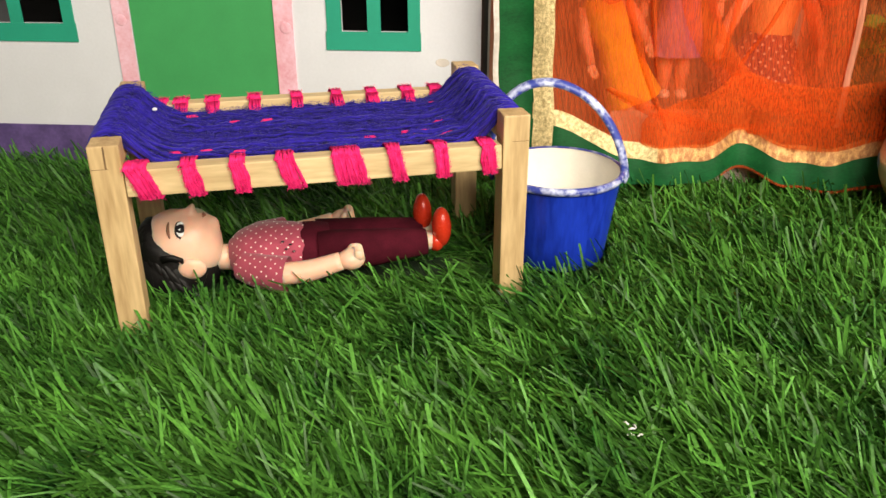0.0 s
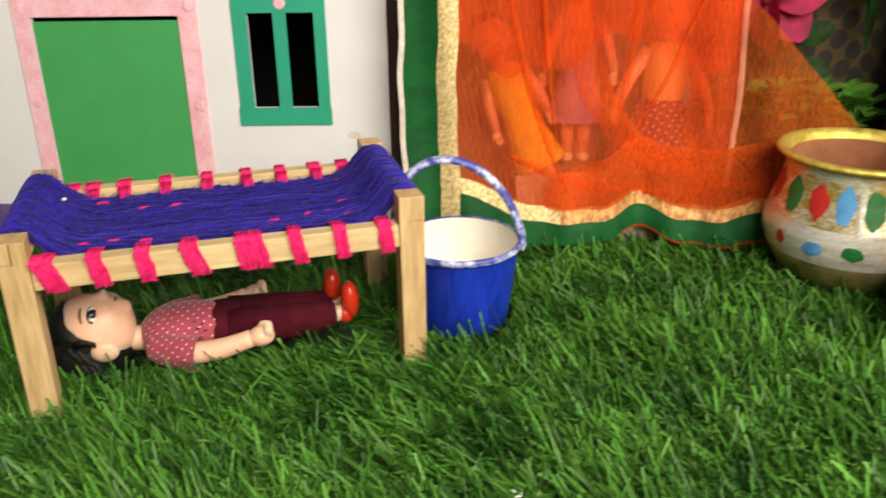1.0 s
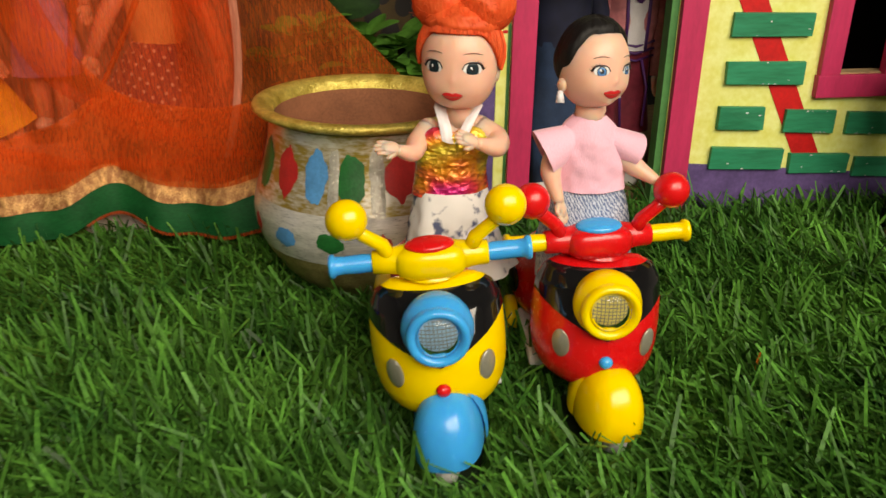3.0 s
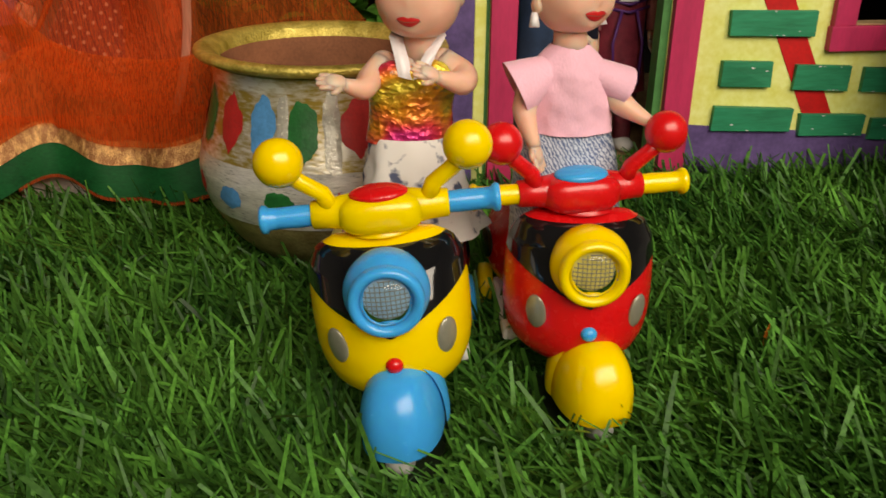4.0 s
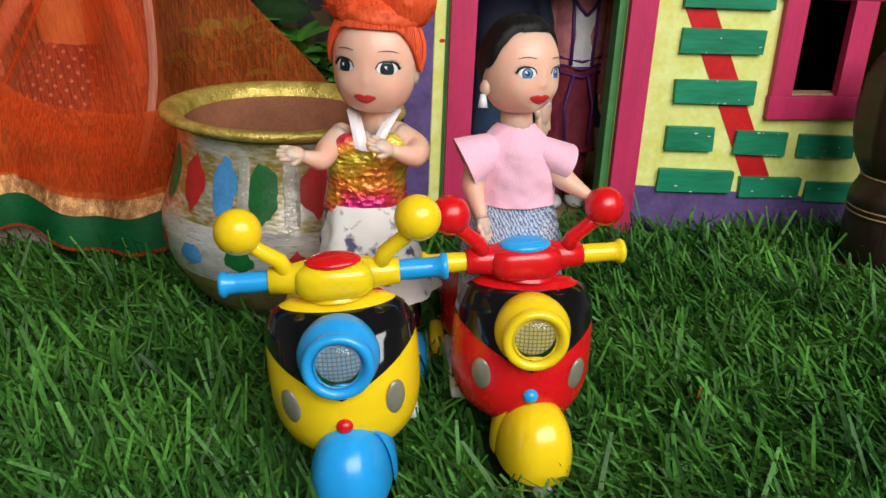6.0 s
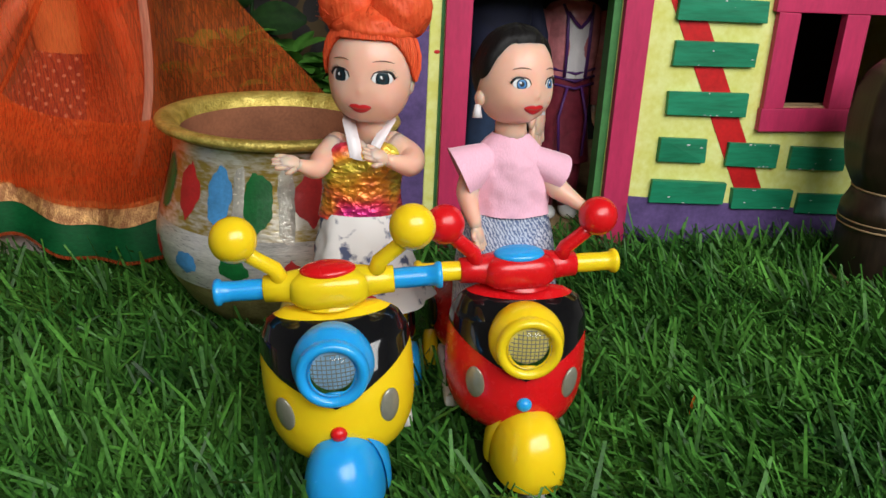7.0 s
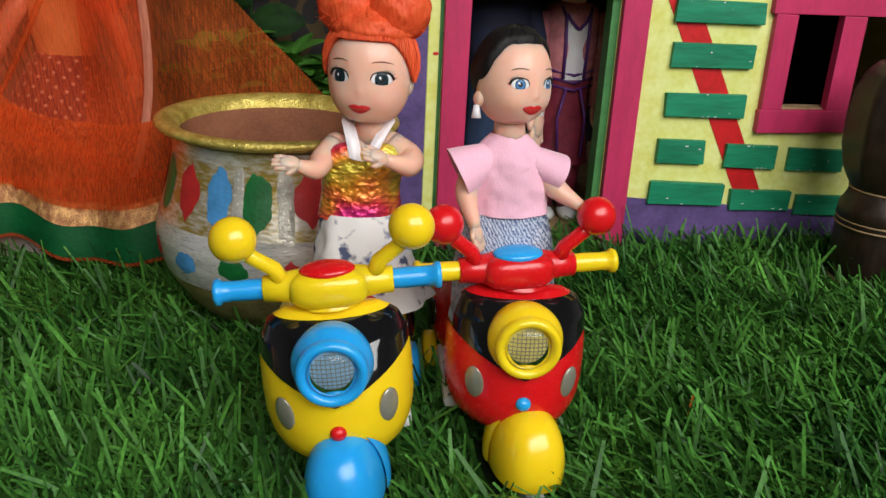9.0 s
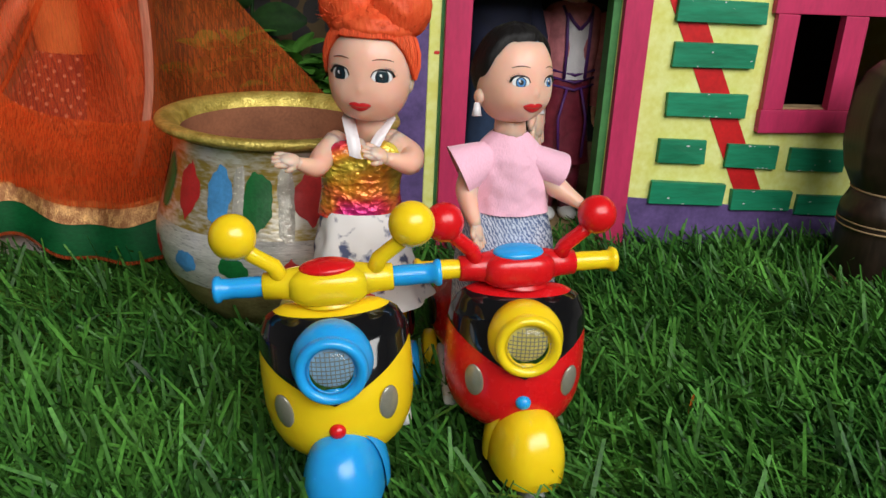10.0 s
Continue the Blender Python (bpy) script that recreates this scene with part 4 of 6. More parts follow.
def cloth():
    at = (16, 55, 0)
    c = thing("orange_dupatta", at, "sheer orange cloth with green and gold border, hung up", "cloth")
    xl = 1.55

    def left(z):
        return xl + 0.12 * math.sin(z * 0.4) + 0.05 * math.sin(z * 1.3)

    def field(x0, x1, bottom, top, lift=0.0, mi="chiffon", name="chiffon", nu=70, nv=60, label=""):
        def fn(u, v):
            x = x0 + (x1 - x0) * u
            zb, zt = bottom(x), top(x)
            z = zb + (zt - zb) * v
            return (x, drape(x, z) + (lift(x) if callable(lift) else lift), z)
        return part(name, Shape().sheet(fn, nu, nv), mi, c, label, world_at=at)

    field(5.0, 25.3, lambda x: hem(x) + ribbon(x) + 0.9, lambda x: 30.0, label="sheer orange chiffon")
    field(22.0, 34.6, lambda x: hem(x) + ribbon(x) + 0.9, lambda x: min(30.0, max(hem(x) + ribbon(x) + 1.0, 16.1 - 1.05 * (x - 27.2))), lift=lambda x: 0.6 - 1.6 * smooth01((x - 24.0) / 5.0), mi="chiffon_back", name="chiffon_fold", label="sheer orange chiffon, falling slantwise")
    # extra layer added up here to imitate the sheen that veils the dolls
    field(5.0, 25.0, lambda x: 14.2 + 1.3 * math.sin(0.45 * x) + 0.5 * math.sin(1.3 * x), lambda x: 30.0, lift=0.3, mi="chiffon_pleat", name="sheen_layer", label="added second layer of sheer cloth that stands in for sheen")
    # gathered pleats, where the cloth lies double
    folds = [((7.0, 30.0), (8.2, 18.0), (10.6, 10.0), (13.2, 4.6), 0.16), ((13.5, 30.0), (12.8, 13.0), (14.4, 5.4), (27.5, 4.9), 0.6),
             ((22.6, 19.0), (21.2, 14.0), (19.0, 9.5), (16.5, 6.2), 0.13), ((9.0, 7.4), (13.5, 4.4), (21.5, 3.4), (31.0, 6.4), 0.42),
             ((10.2, 30.0), (11.0, 22.0), (11.2, 15.0), (12.4, 8.0), 0.14), ((17.5, 30.0), (18.4, 22.0), (18.0, 15.0), (16.6, 9.0), 0.2)]
    for p0, p1, p2, p3, w in folds:
        def fn(u, v):
            b = ((1 - v) ** 3, 3 * v * (1 - v) ** 2, 3 * v * v * (1 - v), v ** 3)
            x = sum(k * p[0] for k, p in zip(b, (p0, p1, p2, p3)))
            z = sum(k * p[1] for k, p in zip(b, (p0, p1, p2, p3)))
            s = (u - 0.5) * 2
            k = w * 1.7 * math.sin(math.pi * min(1, 0.03 + 0.94 * v)) ** 0.6
            return (x + s * k, drape(x, z) - 0.04 - 0.14 * (1 - s * s), z + s * k * 0.4)
        part("pleat", Shape().sheet(fn, 8, 40), "chiffon_pleat", c, world_at=at)
    def swag(u, v):
        """A slack fold of cloth that sags in front of the ribbon."""
        x = 11.5 + 21.5 * u
        ends = math.sin(math.pi * u) ** 0.5
        zb = hem(x) + ribbon(x) + 1.02 - 0.12 * ends
        z = zb + (1.2 + 2.6 * ends) * v
        return (x, drape(x, z) - 0.2 - 0.75 * ends * math.sin(math.pi * (0.08 + 0.9 * v)) ** 0.7 * (1 - 0.55 * v) + 0.1 * math.sin(1.9 * x), z)
    part("slack_fold", Shape().sheet(swag, 80, 16), "chiffon_pleat", c, "slack fold of orange chiffon", world_at=at)
    part("seam", Shape().sheet(lambda u, v: (25.05 + 0.42 * u + 0.2 * math.sin(9 * v) - 0.8 * (1 - v) ** 8, drape(25.0, 5.0 + 25 * v) - 0.2 - 0.08 * math.sin(3.14 * u), 5.0 + 25.0 * v), 4, 40), "seam", c, "pale folded seam edge", world_at=at)

    def border(a, b, name, kind, label, lift):
        def fn(u, v):
            z = hem(4) + 0.4 + (29.5 - hem(4)) * v
            x = left(z) + a + (b - a) * u
            return (x, drape(x, z) - lift, z)
        part(name, Shape().sheet(fn, 6, 70), kind, c, label, world_at=at)

    border(0.0, 2.45, "green_border", "green_border", "deep green woven border", 0.1)
    border(2.4, 3.75, "gold_trim", "gold_border", "crinkled gold brocade ribbon", 0.16)
    border(-0.25, 0.12, "torn_edge", "stone", "frayed pale selvedge", 0.2)

    def lower(a, b, x0, name, kind, label, lift, x1=33.5):
        def fn(u, v):
            x = x0 + (x1 - x0) * u
            lo, hi = hem(x) + a * ribbon(x), hem(x) + (ribbon(x) + b if b > 0 else 0.03)
            z = lo + (hi - lo) * v + 0.03 * math.sin(x * 2.3)
            return (x, drape(x, z) - lift, z)
        part(name, Shape().sheet(fn, 90, 5), kind, c, label, world_at=at)

    lower(0.0, 0.06, 1.5, "green_border", "green_border", "deep green woven border", 0.12)
    lower(1.0, 1.05, 4.0, "gold_trim", "gold_border", "crinkled gold brocade ribbon", 0.18, 12.6)
    lower(1.0, 1.05, 12.6, "gold_trim", "copper_border", "tan ribbon with copper threads", 0.18)
    lower(-0.09, -1.0, 17.0, "piping", "chiffon", "thin orange piped edge", 0.22)
    return c


cloth()


# ---- dolls: each one plain mesh ----
SKIN, HAIR, EYEW, IRIS, DARK, LIPS, BROW, TOP, LOW, SHOE, MORE = range(11)


def face_head(s, c, r, yaw=0.0, pitch=0.0, tilt=0.0, hair="cap", eye=(0.25, 0.16), look_side=0.0, nose_size=1.0, detail=96, eye_az=0.46, chin=0.05, lips=1.3, mouth=-0.66, jaw=0.8, low=1.0, brow=0.014, cheek=0.045, flat=0.03, iris=1.02, ears=True):
    """A round doll's head with brow, cheeks, nose, lips and chin; the face looks along -y before it is turned. eye: half width and height."""
    at = Matrix.Translation(c) @ Euler((radians(pitch), radians(tilt), radians(yaw)), "ZYX").to_matrix().to_4x4()
    rx, ry, rz = r
    hills = [(0.62, -0.5, 0.4, 0.3, cheek), (-0.62, -0.5, 0.4, 0.3, cheek), (0.0, -0.98, 0.34, 0.24, chin),
             (0.0, -0.36, 0.095, 0.09, 0.075 * nose_size), (0.0, -0.2, 0.1, 0.18, 0.03 * nose_size), (0.45, -0.10, 0.24, 0.18, -flat),
             (-0.45, -0.10, 0.24, 0.18, -flat), (0.0, mouth, 0.24, 0.13, 0.03), (0.0, 0.45, 0.6, 0.4, 0.03),
             (0.0, mouth - 0.12, 0.2, 0.06, -0.012)]

    def surf(az, el, off=0.0):
        k = 1.0 + off / ry
        if abs(az) < 2.2:
            for ha, he, wa, we, amp in hills:
                k += amp * math.exp(-((az - ha) / wa) ** 2 - ((el - he) / we) ** 2)
        wide = max(0.0, math.cos(el)) ** (jaw if el < 0 else 1.0)
        return Vector((rx * k * wide * math.sin(az), -ry * k * wide * math.cos(az), rz * k * math.sin(el) * (low if el < 0 else 1.0)))

    def fn(u, v):
        q = u if u <= 0.5 else u - 1
        a = 2 * math.pi * (0.55 * q + 1.8 * q ** 3)
        b = math.pi * (v - 0.5)
        return surf(a, b)
    s.sheet(fn, detail, detail * 2 // 3, SKIN, True, at)

    def decal(az, el, outline, off, mi, n=28):
        """A painted patch that follows the face; outline(g) gives its half width and height at the angle g."""
        def pf(u, v):
            g = 2 * math.pi * u
            w, h = outline(g)
            k = 1 - v
            return surf(az + k * w / rx, el + k * h / rz, off * (1.0 if v > 0.05 else -0.6))
        s.sheet(pf, n, 5, mi, True, at)

    ew, eh = eye

    def rim(x, up):
        """Height of the eye's opening at the offset x from its middle."""
        return (eh if up else 0.72 * eh) * math.sqrt(max(0.0, 1 - (x / ew) ** 2)) ** 0.8

    def almond(g):
        x = ew * math.cos(g)
        return (x, math.copysign(rim(x, math.sin(g) > 0), math.sin(g)))

    def disc(w, dx=0.0, dz=0.0, full=False):
        def line(g):
            x, z = dx + w * math.cos(g), dz + w * math.sin(g)
            return (x, z if full else min(rim(x, True), max(-rim(x, False), z)))
        return line

    for sd in (-1, 1):
        az, el, dx = sd * eye_az, -0.13, look_side * rx
        decal(az, el, almond, 0.010, EYEW)
        decal(az, el, disc(iris * eh, dx), 0.015, DARK)
        decal(az, el, disc(0.84 * iris * eh, dx), 0.019, IRIS)
        decal(az, el, disc(0.48 * eh, dx, 0.03 * eh, True), 0.024, DARK)
        decal(az, el, disc(0.2 * eh, dx - 0.3 * eh, 0.32 * eh, True), 0.032, EYEW, 12)
        lid, arch = [], []
        for q in range(11):
            x = sd * ew * (-1.0 + 2.12 * q / 10)
            z = rim(min(ew, abs(x)) * (1 if x > 0 else -1), True) + 0.16 * eh * (q / 10) ** 2
            lid.append(at @ surf(az + x / rx, el + z / rz, 0.014))
            arch.append(at @ surf(az + 0.92 * x / rx, el + (2.05 * eh + 0.42 * eh * math.sin(math.pi * (0.15 + 0.75 * q / 10))) / rz, 0.006))
        s.tube(lid, [0.17 * eh * (0.4 + 0.9 * q / 10) for q in range(11)], DARK, 6)
        s.tube(arch, [brow * (0.5 + math.sin(math.pi * (q + 0.5) / 11)) for q in range(11)], BROW, 6)
        for q in range(6):
            x = sd * ew * (0.25 + 0.16 * q)
            z = rim(min(ew, abs(x)), True)
            a0 = surf(az + x / rx, el + z / rz, 0.015)
            a1 = surf(az + (x + sd * eh * (0.12 + 0.09 * q)) / rx, el + (z + 0.42 * eh) / rz, 0.03)
            s.tube([at @ a0, at @ a1], [0.045 * eh, 0.02 * eh], DARK, 5)
        ear = surf(sd * 1.62, -0.25)
        if ears:
            s.ball(ear + Vector((-0.06 * sd, 0.05, 0)), (0.13, 0.26, 0.34), SKIN, 14, 10, at)

    def mouth_line(g):
        c0, s0 = math.cos(g), math.sin(g)
        dip = 1.0 - 0.35 * math.exp(-(c0 / 0.2) ** 2)
        return (0.25 * lips * c0, lips * (0.085 * max(0, s0) * dip + 0.125 * min(0, s0)) * (1 - 0.3 * c0 * c0) + 0.02 * lips * c0 * c0)
    decal(0.0, mouth, mouth_line, 0.022, LIPS)
    s.tube([at @ surf(q * 0.045 * lips, mouth + 0.015 * (abs(q) / 4), 0.026) for q in range(-4, 5)], [0.006 + 0.006 * (4 - abs(q)) / 4 for q in range(-4, 5)], BROW, 5)

    def cap(front, temple, side, lift, strands=0.02):
        """Hair over the skull, from the hairline back."""
        def hf(u, v):
            a = 2 * math.pi * u
            c = math.cos(a)
            line = temple + (front - temple) * smooth01(c * 1.3) if c > 0 else temple + (side - temple) * smooth01(-c * 1.6)
            b = line + (math.pi / 2 - line) * v
            k = 1 - 0.02 + (lift + 0.02) * min(1, 5 * v) ** 0.6 + strands * math.sin(60 * a) + 0.03 * wob(6 * a, 5 * v)
            return (rx * k * math.cos(b) * math.sin(a), -ry * k * math.cos(b) * math.cos(a), rz * k * math.sin(b))
        s.sheet(hf, 96, 12, HAIR, True, at)

    if hair == "cap":
        cap(0.80, 0.05, -0.35, 0.05, 0.003)
    elif hair == "parted":
        cap(0.74, -0.08, -0.45, 0.12, 0.004)
        for sd in (-1, 1):
            ear = surf(sd * 1.75, -0.45, 0.06)
            s.ball(ear, (0.16, 0.22, 0.26), SKIN, 14, 10, at)
            s.tube([at @ (ear + Vector((0.08 * sd, 0, -0.2))), at @ (ear + Vector((0.12 * sd, -0.05, -0.62)))], [0.1, 0.17], MORE, 8)
    elif hair == "long":
        cap(0.56, -0.05, -0.9, 0.12, 0.008)
        s.ball((0, 1.2, 0.55), (rx * 1.2, 2.2, rz * 1.15), HAIR, 28, 18, at)
        for sd in (-1, 1):
            s.ball((sd * rx * 1.02, 0.35, -0.62), (0.3, 0.62, 0.75), SKIN, 18, 12, at)
            s.tube([(sd * rx * 0.98, -0.35, 0.75), (sd * rx * 1.07, -0.5, 0.25), (sd * rx * 1.05, -0.3, -0.15), (sd * rx * 1.0, 0.1, -0.2)], [0.36, 0.3, 0.2, 0.08], HAIR, 14, at, flat=0.6)
    elif hair == "bun":
        cap(0.58, -0.2, -0.6, 0.13, 0.008)
        rng = random.Random(5)

        def lobe(c0, rr, seed):
            def bf(u, v):
                a, b = 2 * math.pi * u, math.pi * (v - 0.5)
                k = 1 + 0.012 * math.sin(46 * a + 9 * b + 3 * wob(2 * a, b, seed)) + 0.055 * wob(2.2 * math.cos(a) + seed, 3 * math.sin(a), 3 * math.sin(b))
                return (c0[0] + rr[0] * k * math.cos(b) * math.cos(a), c0[1] + rr[1] * k * math.cos(b) * math.sin(a), c0[2] + rr[2] * k * math.sin(b))
            s.sheet(bf, 140, 40, HAIR, True, at)
        lobe((0.0, 0.1, 1.25), (1.42, 1.3, 0.75), 4)
        lobe((-0.76, 0.0, 1.86), (1.0, 1.0, 0.95), 1)
        lobe((0.80, 0.05, 1.84), (1.02, 1.0, 0.98), 7)
        lobe((0.0, 0.5, 1.72), (1.0, 0.9, 0.78), 9)
        # the front roll, combed up from the hairline
        for _ in range(900):
            a = rng.uniform(-1.75, 1.75)
            line = -0.2 + 0.78 * smooth01(math.cos(a) * 1.3)
            out = rng.uniform(1.08, 1.20)
            pts = []
            for q in range(7):
                b = line + (1.2 - line) * q / 6
                k = 1.0 + (out - 1.0) * math.sin(math.pi * min(1.0, 0.12 + 0.75 * q / 6)) ** 0.6
                pts.append(at @ Vector((rx * k * math.cos(b) * math.sin(a), -ry * k * math.cos(b) * math.cos(a), rz * k * math.sin(b))))
                a += rng.uniform(-0.02, 0.02)
            s.tube(pts, [0.018] * 6 + [0.01], HAIR, 4, cap=False)
        # stray frizz
        for _ in range(700):
            a, b = rng.uniform(0, 6.28), rng.uniform(-0.2, 1.5)
            p = Vector((1.6 * math.cos(b) * math.cos(a), 1.25 * math.cos(b) * math.sin(a), 1.5 + 1.25 * math.sin(b)))
            d = Vector((math.cos(a + rng.uniform(-1, 1)), math.sin(a), rng.uniform(-0.4, 0.9))) * rng.uniform(0.08, 0.3)
            e = p + d * 0.5 + Vector((rng.uniform(-0.1, 0.1), rng.uniform(-0.1, 0.1), rng.uniform(-0.1, 0.1)))
            s.tube([at @ p, at @ e, at @ (p + d)], [0.008, 0.007, 0.004], HAIR, 3, cap=False)
    return at


def limb(s, pts, rs, mi, n=16):
    """An arm or leg that bends smoothly through the given places."""
    p = [Vector(q) for q in pts]
    p = [p[0] * 2 - p[1]] + p + [p[-1] * 2 - p[-2]]
    r = [rs[0]] + list(rs) + [rs[-1]]
    path, size = [], []
    for i in range(1, len(p) - 2):
        for k in range(6):
            t = k / 6
            path.append(0.5 * (2 * p[i] + (p[i + 1] - p[i - 1]) * t + (2 * p[i - 1] - 5 * p[i] + 4 * p[i + 1] - p[i + 2]) * t * t + (3 * p[i] - p[i - 1] - 3 * p[i + 1] + p[i + 2]) * t ** 3))
            size.append(r[i] + (r[i + 1] - r[i]) * t)
    path.append(p[-2])
    size.append(r[-2])
    s.tube(path, size, mi, n)
    s.ball(path[0], size[0] * 0.985, mi, n, 10)


def hand(s, p, d, size, mi=SKIN):
    """A small plastic hand: a palm and short fingers."""
    p, d = Vector(p), Vector(d).normalized()
    a = d.orthogonal().normalized()
    if abs(a.z) > 0.8:
        a = d.cross(a)
    b = d.cross(a)
    at = Matrix.Translation(p) @ Matrix((a, b, d)).transposed().to_4x4()
    s.ball((0, 0, 0.3 * size), (0.40 * size, 0.24 * size, 0.55 * size), mi, 16, 10, at)
    for k in range(4):
        x, tip = (k - 1.5) * 0.19 * size, (1.0, 1.14, 1.16, 1.02)[k] * size
        s.tube([(x * 0.9, 0, 0.35 * size), (x * 1.05, 0.0, 0.7 * size), (x * 1.1, -0.04 * size, tip - 0.06 * size), (x * 1.1, -0.05 * size, tip)], [0.15 * size, 0.135 * size, 0.11 * size, 0.05 * size], mi, 8, at)
    s.tube([(0.28 * size, 0, 0.1 * size), (0.5 * size, -0.05 * size, 0.35 * size), (0.56 * size, -0.08 * size, 0.52 * size)], [0.17 * size, 0.13 * size, 0.07 * size], mi, 8, at)


def doll_mats(hair, top, low, shoe="white_plastic", more="ribbon", skin="skin", iris="eye_blue", lips="lips"):
    return [skin, hair, "eye_white", iris, "eye_dark", lips, "brow", top, low, shoe, more]


def ring_body(s, rows, mi, n=32, fold=0.0, seed=0, at=None, crease=0.0):
    """Stacked ovals: rows of (x, y, z, half width, half depth)."""
    def fn(u, v):
        k = v * (len(rows) - 1)
        i = min(int(k), len(rows) - 2)
        t = k - i
        p0, p3 = rows[max(i - 1, 0)], rows[min(i + 2, len(rows) - 1)]
        x, y, z, w, d = [0.5 * (2 * b + (c - a) * t + (2 * a - 5 * b + 4 * c - e) * t * t + (3 * b - a - 3 * c + e) * t ** 3) for a, b, c, e in zip(p0, rows[i], rows[i + 1], p3)]
        w, d = max(w, 0.02), max(d, 0.02)
        a = 2 * math.pi * u
        f = 1 + fold * (math.sin(5 * a + seed) * 0.6 + math.sin(9 * a + 3 * v + seed * 2) * 0.4) * (1 - 0.5 * v)
        if crease:
            f += crease * (wob(2.2 * math.cos(a) + 2.5 * v + seed, 2.2 * math.sin(a), 5.0 * v) + 0.5 * wob(5 * math.cos(a) - 5 * v, 5 * math.sin(a) + seed, 9.0 * v)) * math.sin(math.pi * min(1.0, 0.1 + v)) ** 0.5
        return (x + w * f * math.cos(a), y + d * f * math.sin(a), z)
    return s.sheet(fn, n, (len(rows) - 1) * (9 if crease else 5), mi, True, at)


def doll_in_foil_top():
    """Red-haired doll astride the yellow scooter."""
    c = (34.1, 40.7, 4.4)
    s = Shape()
    face_head(s, (34.3, 38.6, 12.75), (1.36, 1.32, 1.54), yaw=-22, pitch=-3, tilt=2, hair="bun", eye=(0.36, 0.21), nose_size=0.3, eye_az=0.52, chin=0.05, mouth=-0.70, jaw=0.62, low=1.12, lips=1.75, iris=1.25, cheek=0.06)
    s.tube([(34.3, 38.8, 10.2), (34.4, 38.75, 11.6)], [0.62, 0.5], SKIN, 14)
    ring_body(s, [(34.1, 38.9, 8.9, 1.1, 0.8), (34.2, 38.9, 9.6, 1.15, 0.85), (34.25, 38.85, 10.1, 0.95, 0.7), (34.3, 38.8, 10.55, 0.55, 0.5), (34.15, 38.8, 10.7, 0.1, 0.1)], SKIN)
    ring_body(s, [(34.05, 38.9, 7.75, 1.45, 1.0), (34.05, 38.85, 8.7, 1.32, 0.92), (34.1, 38.75, 9.6, 1.42, 1.0), (34.1, 38.75, 10.15, 1.36, 0.92), (34.1, 38.8, 10.2, 1.0, 0.7)], TOP, fold=0.04, seed=2)
    for sd in (-1, 1):
        s.ball((34.05 + sd * 0.55, 38.25, 9.9), (0.7, 0.45, 0.5), TOP, 14, 10)
        strap = [Vector((33.98 + sd * 0.2, 37.72, 9.95)), Vector((34.1 + sd * 0.42, 37.95, 10.55)), Vector((34.25 + sd * 0.66, 38.45, 11.0)), Vector((34.3 + sd * 0.5, 39.0, 11.25))]

        def tape(u, v):
            k = v * 3
            q = min(2, int(k))
            p = strap[q].lerp(strap[q + 1], k - q)
            return (p.x + (u - 0.5) * 0.44, p.y - 0.05 * math.sin(math.pi * u) + 0.12 * abs(u - 0.5), p.z + 0.12 * sd * (u - 0.5))
        s.sheet(tape, 4, 12, MORE)
    ring_body(s, [(34.4, 38.9, 4.7, 2.25, 1.9), (34.25, 38.8, 5.6, 1.9, 1.7), (34.15, 38.8, 6.9, 1.6, 1.3), (34.1, 38.85, 7.95, 1.36, 1.0)], LOW, n=64, fold=0.07, seed=1, crease=0.08)
    # arms bent up before the body
    limb(s, [(33.2, 38.7, 10.2), (32.75, 38.2, 9.85), (32.45, 37.4, 9.75), (31.85, 37.0, 10.0)], [0.42, 0.4, 0.33, 0.18], SKIN)
    hand(s, (31.85, 37.0, 10.05), (-1, -0.15, 0.12), 0.66)
    limb(s, [(35.05, 38.7, 10.2), (35.6, 38.2, 9.9), (35.4, 37.4, 9.85), (34.6, 36.95, 10.15)], [0.46, 0.44, 0.37, 0.18], SKIN)
    hand(s, (34.55, 36.95, 10.18), (-1, -0.1, 0.45), 0.66)
    # seated a little further back on the saddle
    s.v = [tuple(Vector((31.15, 12.2, 16.3)) + 1.07 * (Vector(q) - Vector((31.1, 11.8, 16.0)))) for q in s.v]
    single("doll", s, doll_mats("hair_orange", "foil_red", "skirt_print", iris="eye_teal"), c, "red-haired doll in shiny top and printed skirt, on scooter", "doll")


doll_in_foil_top()


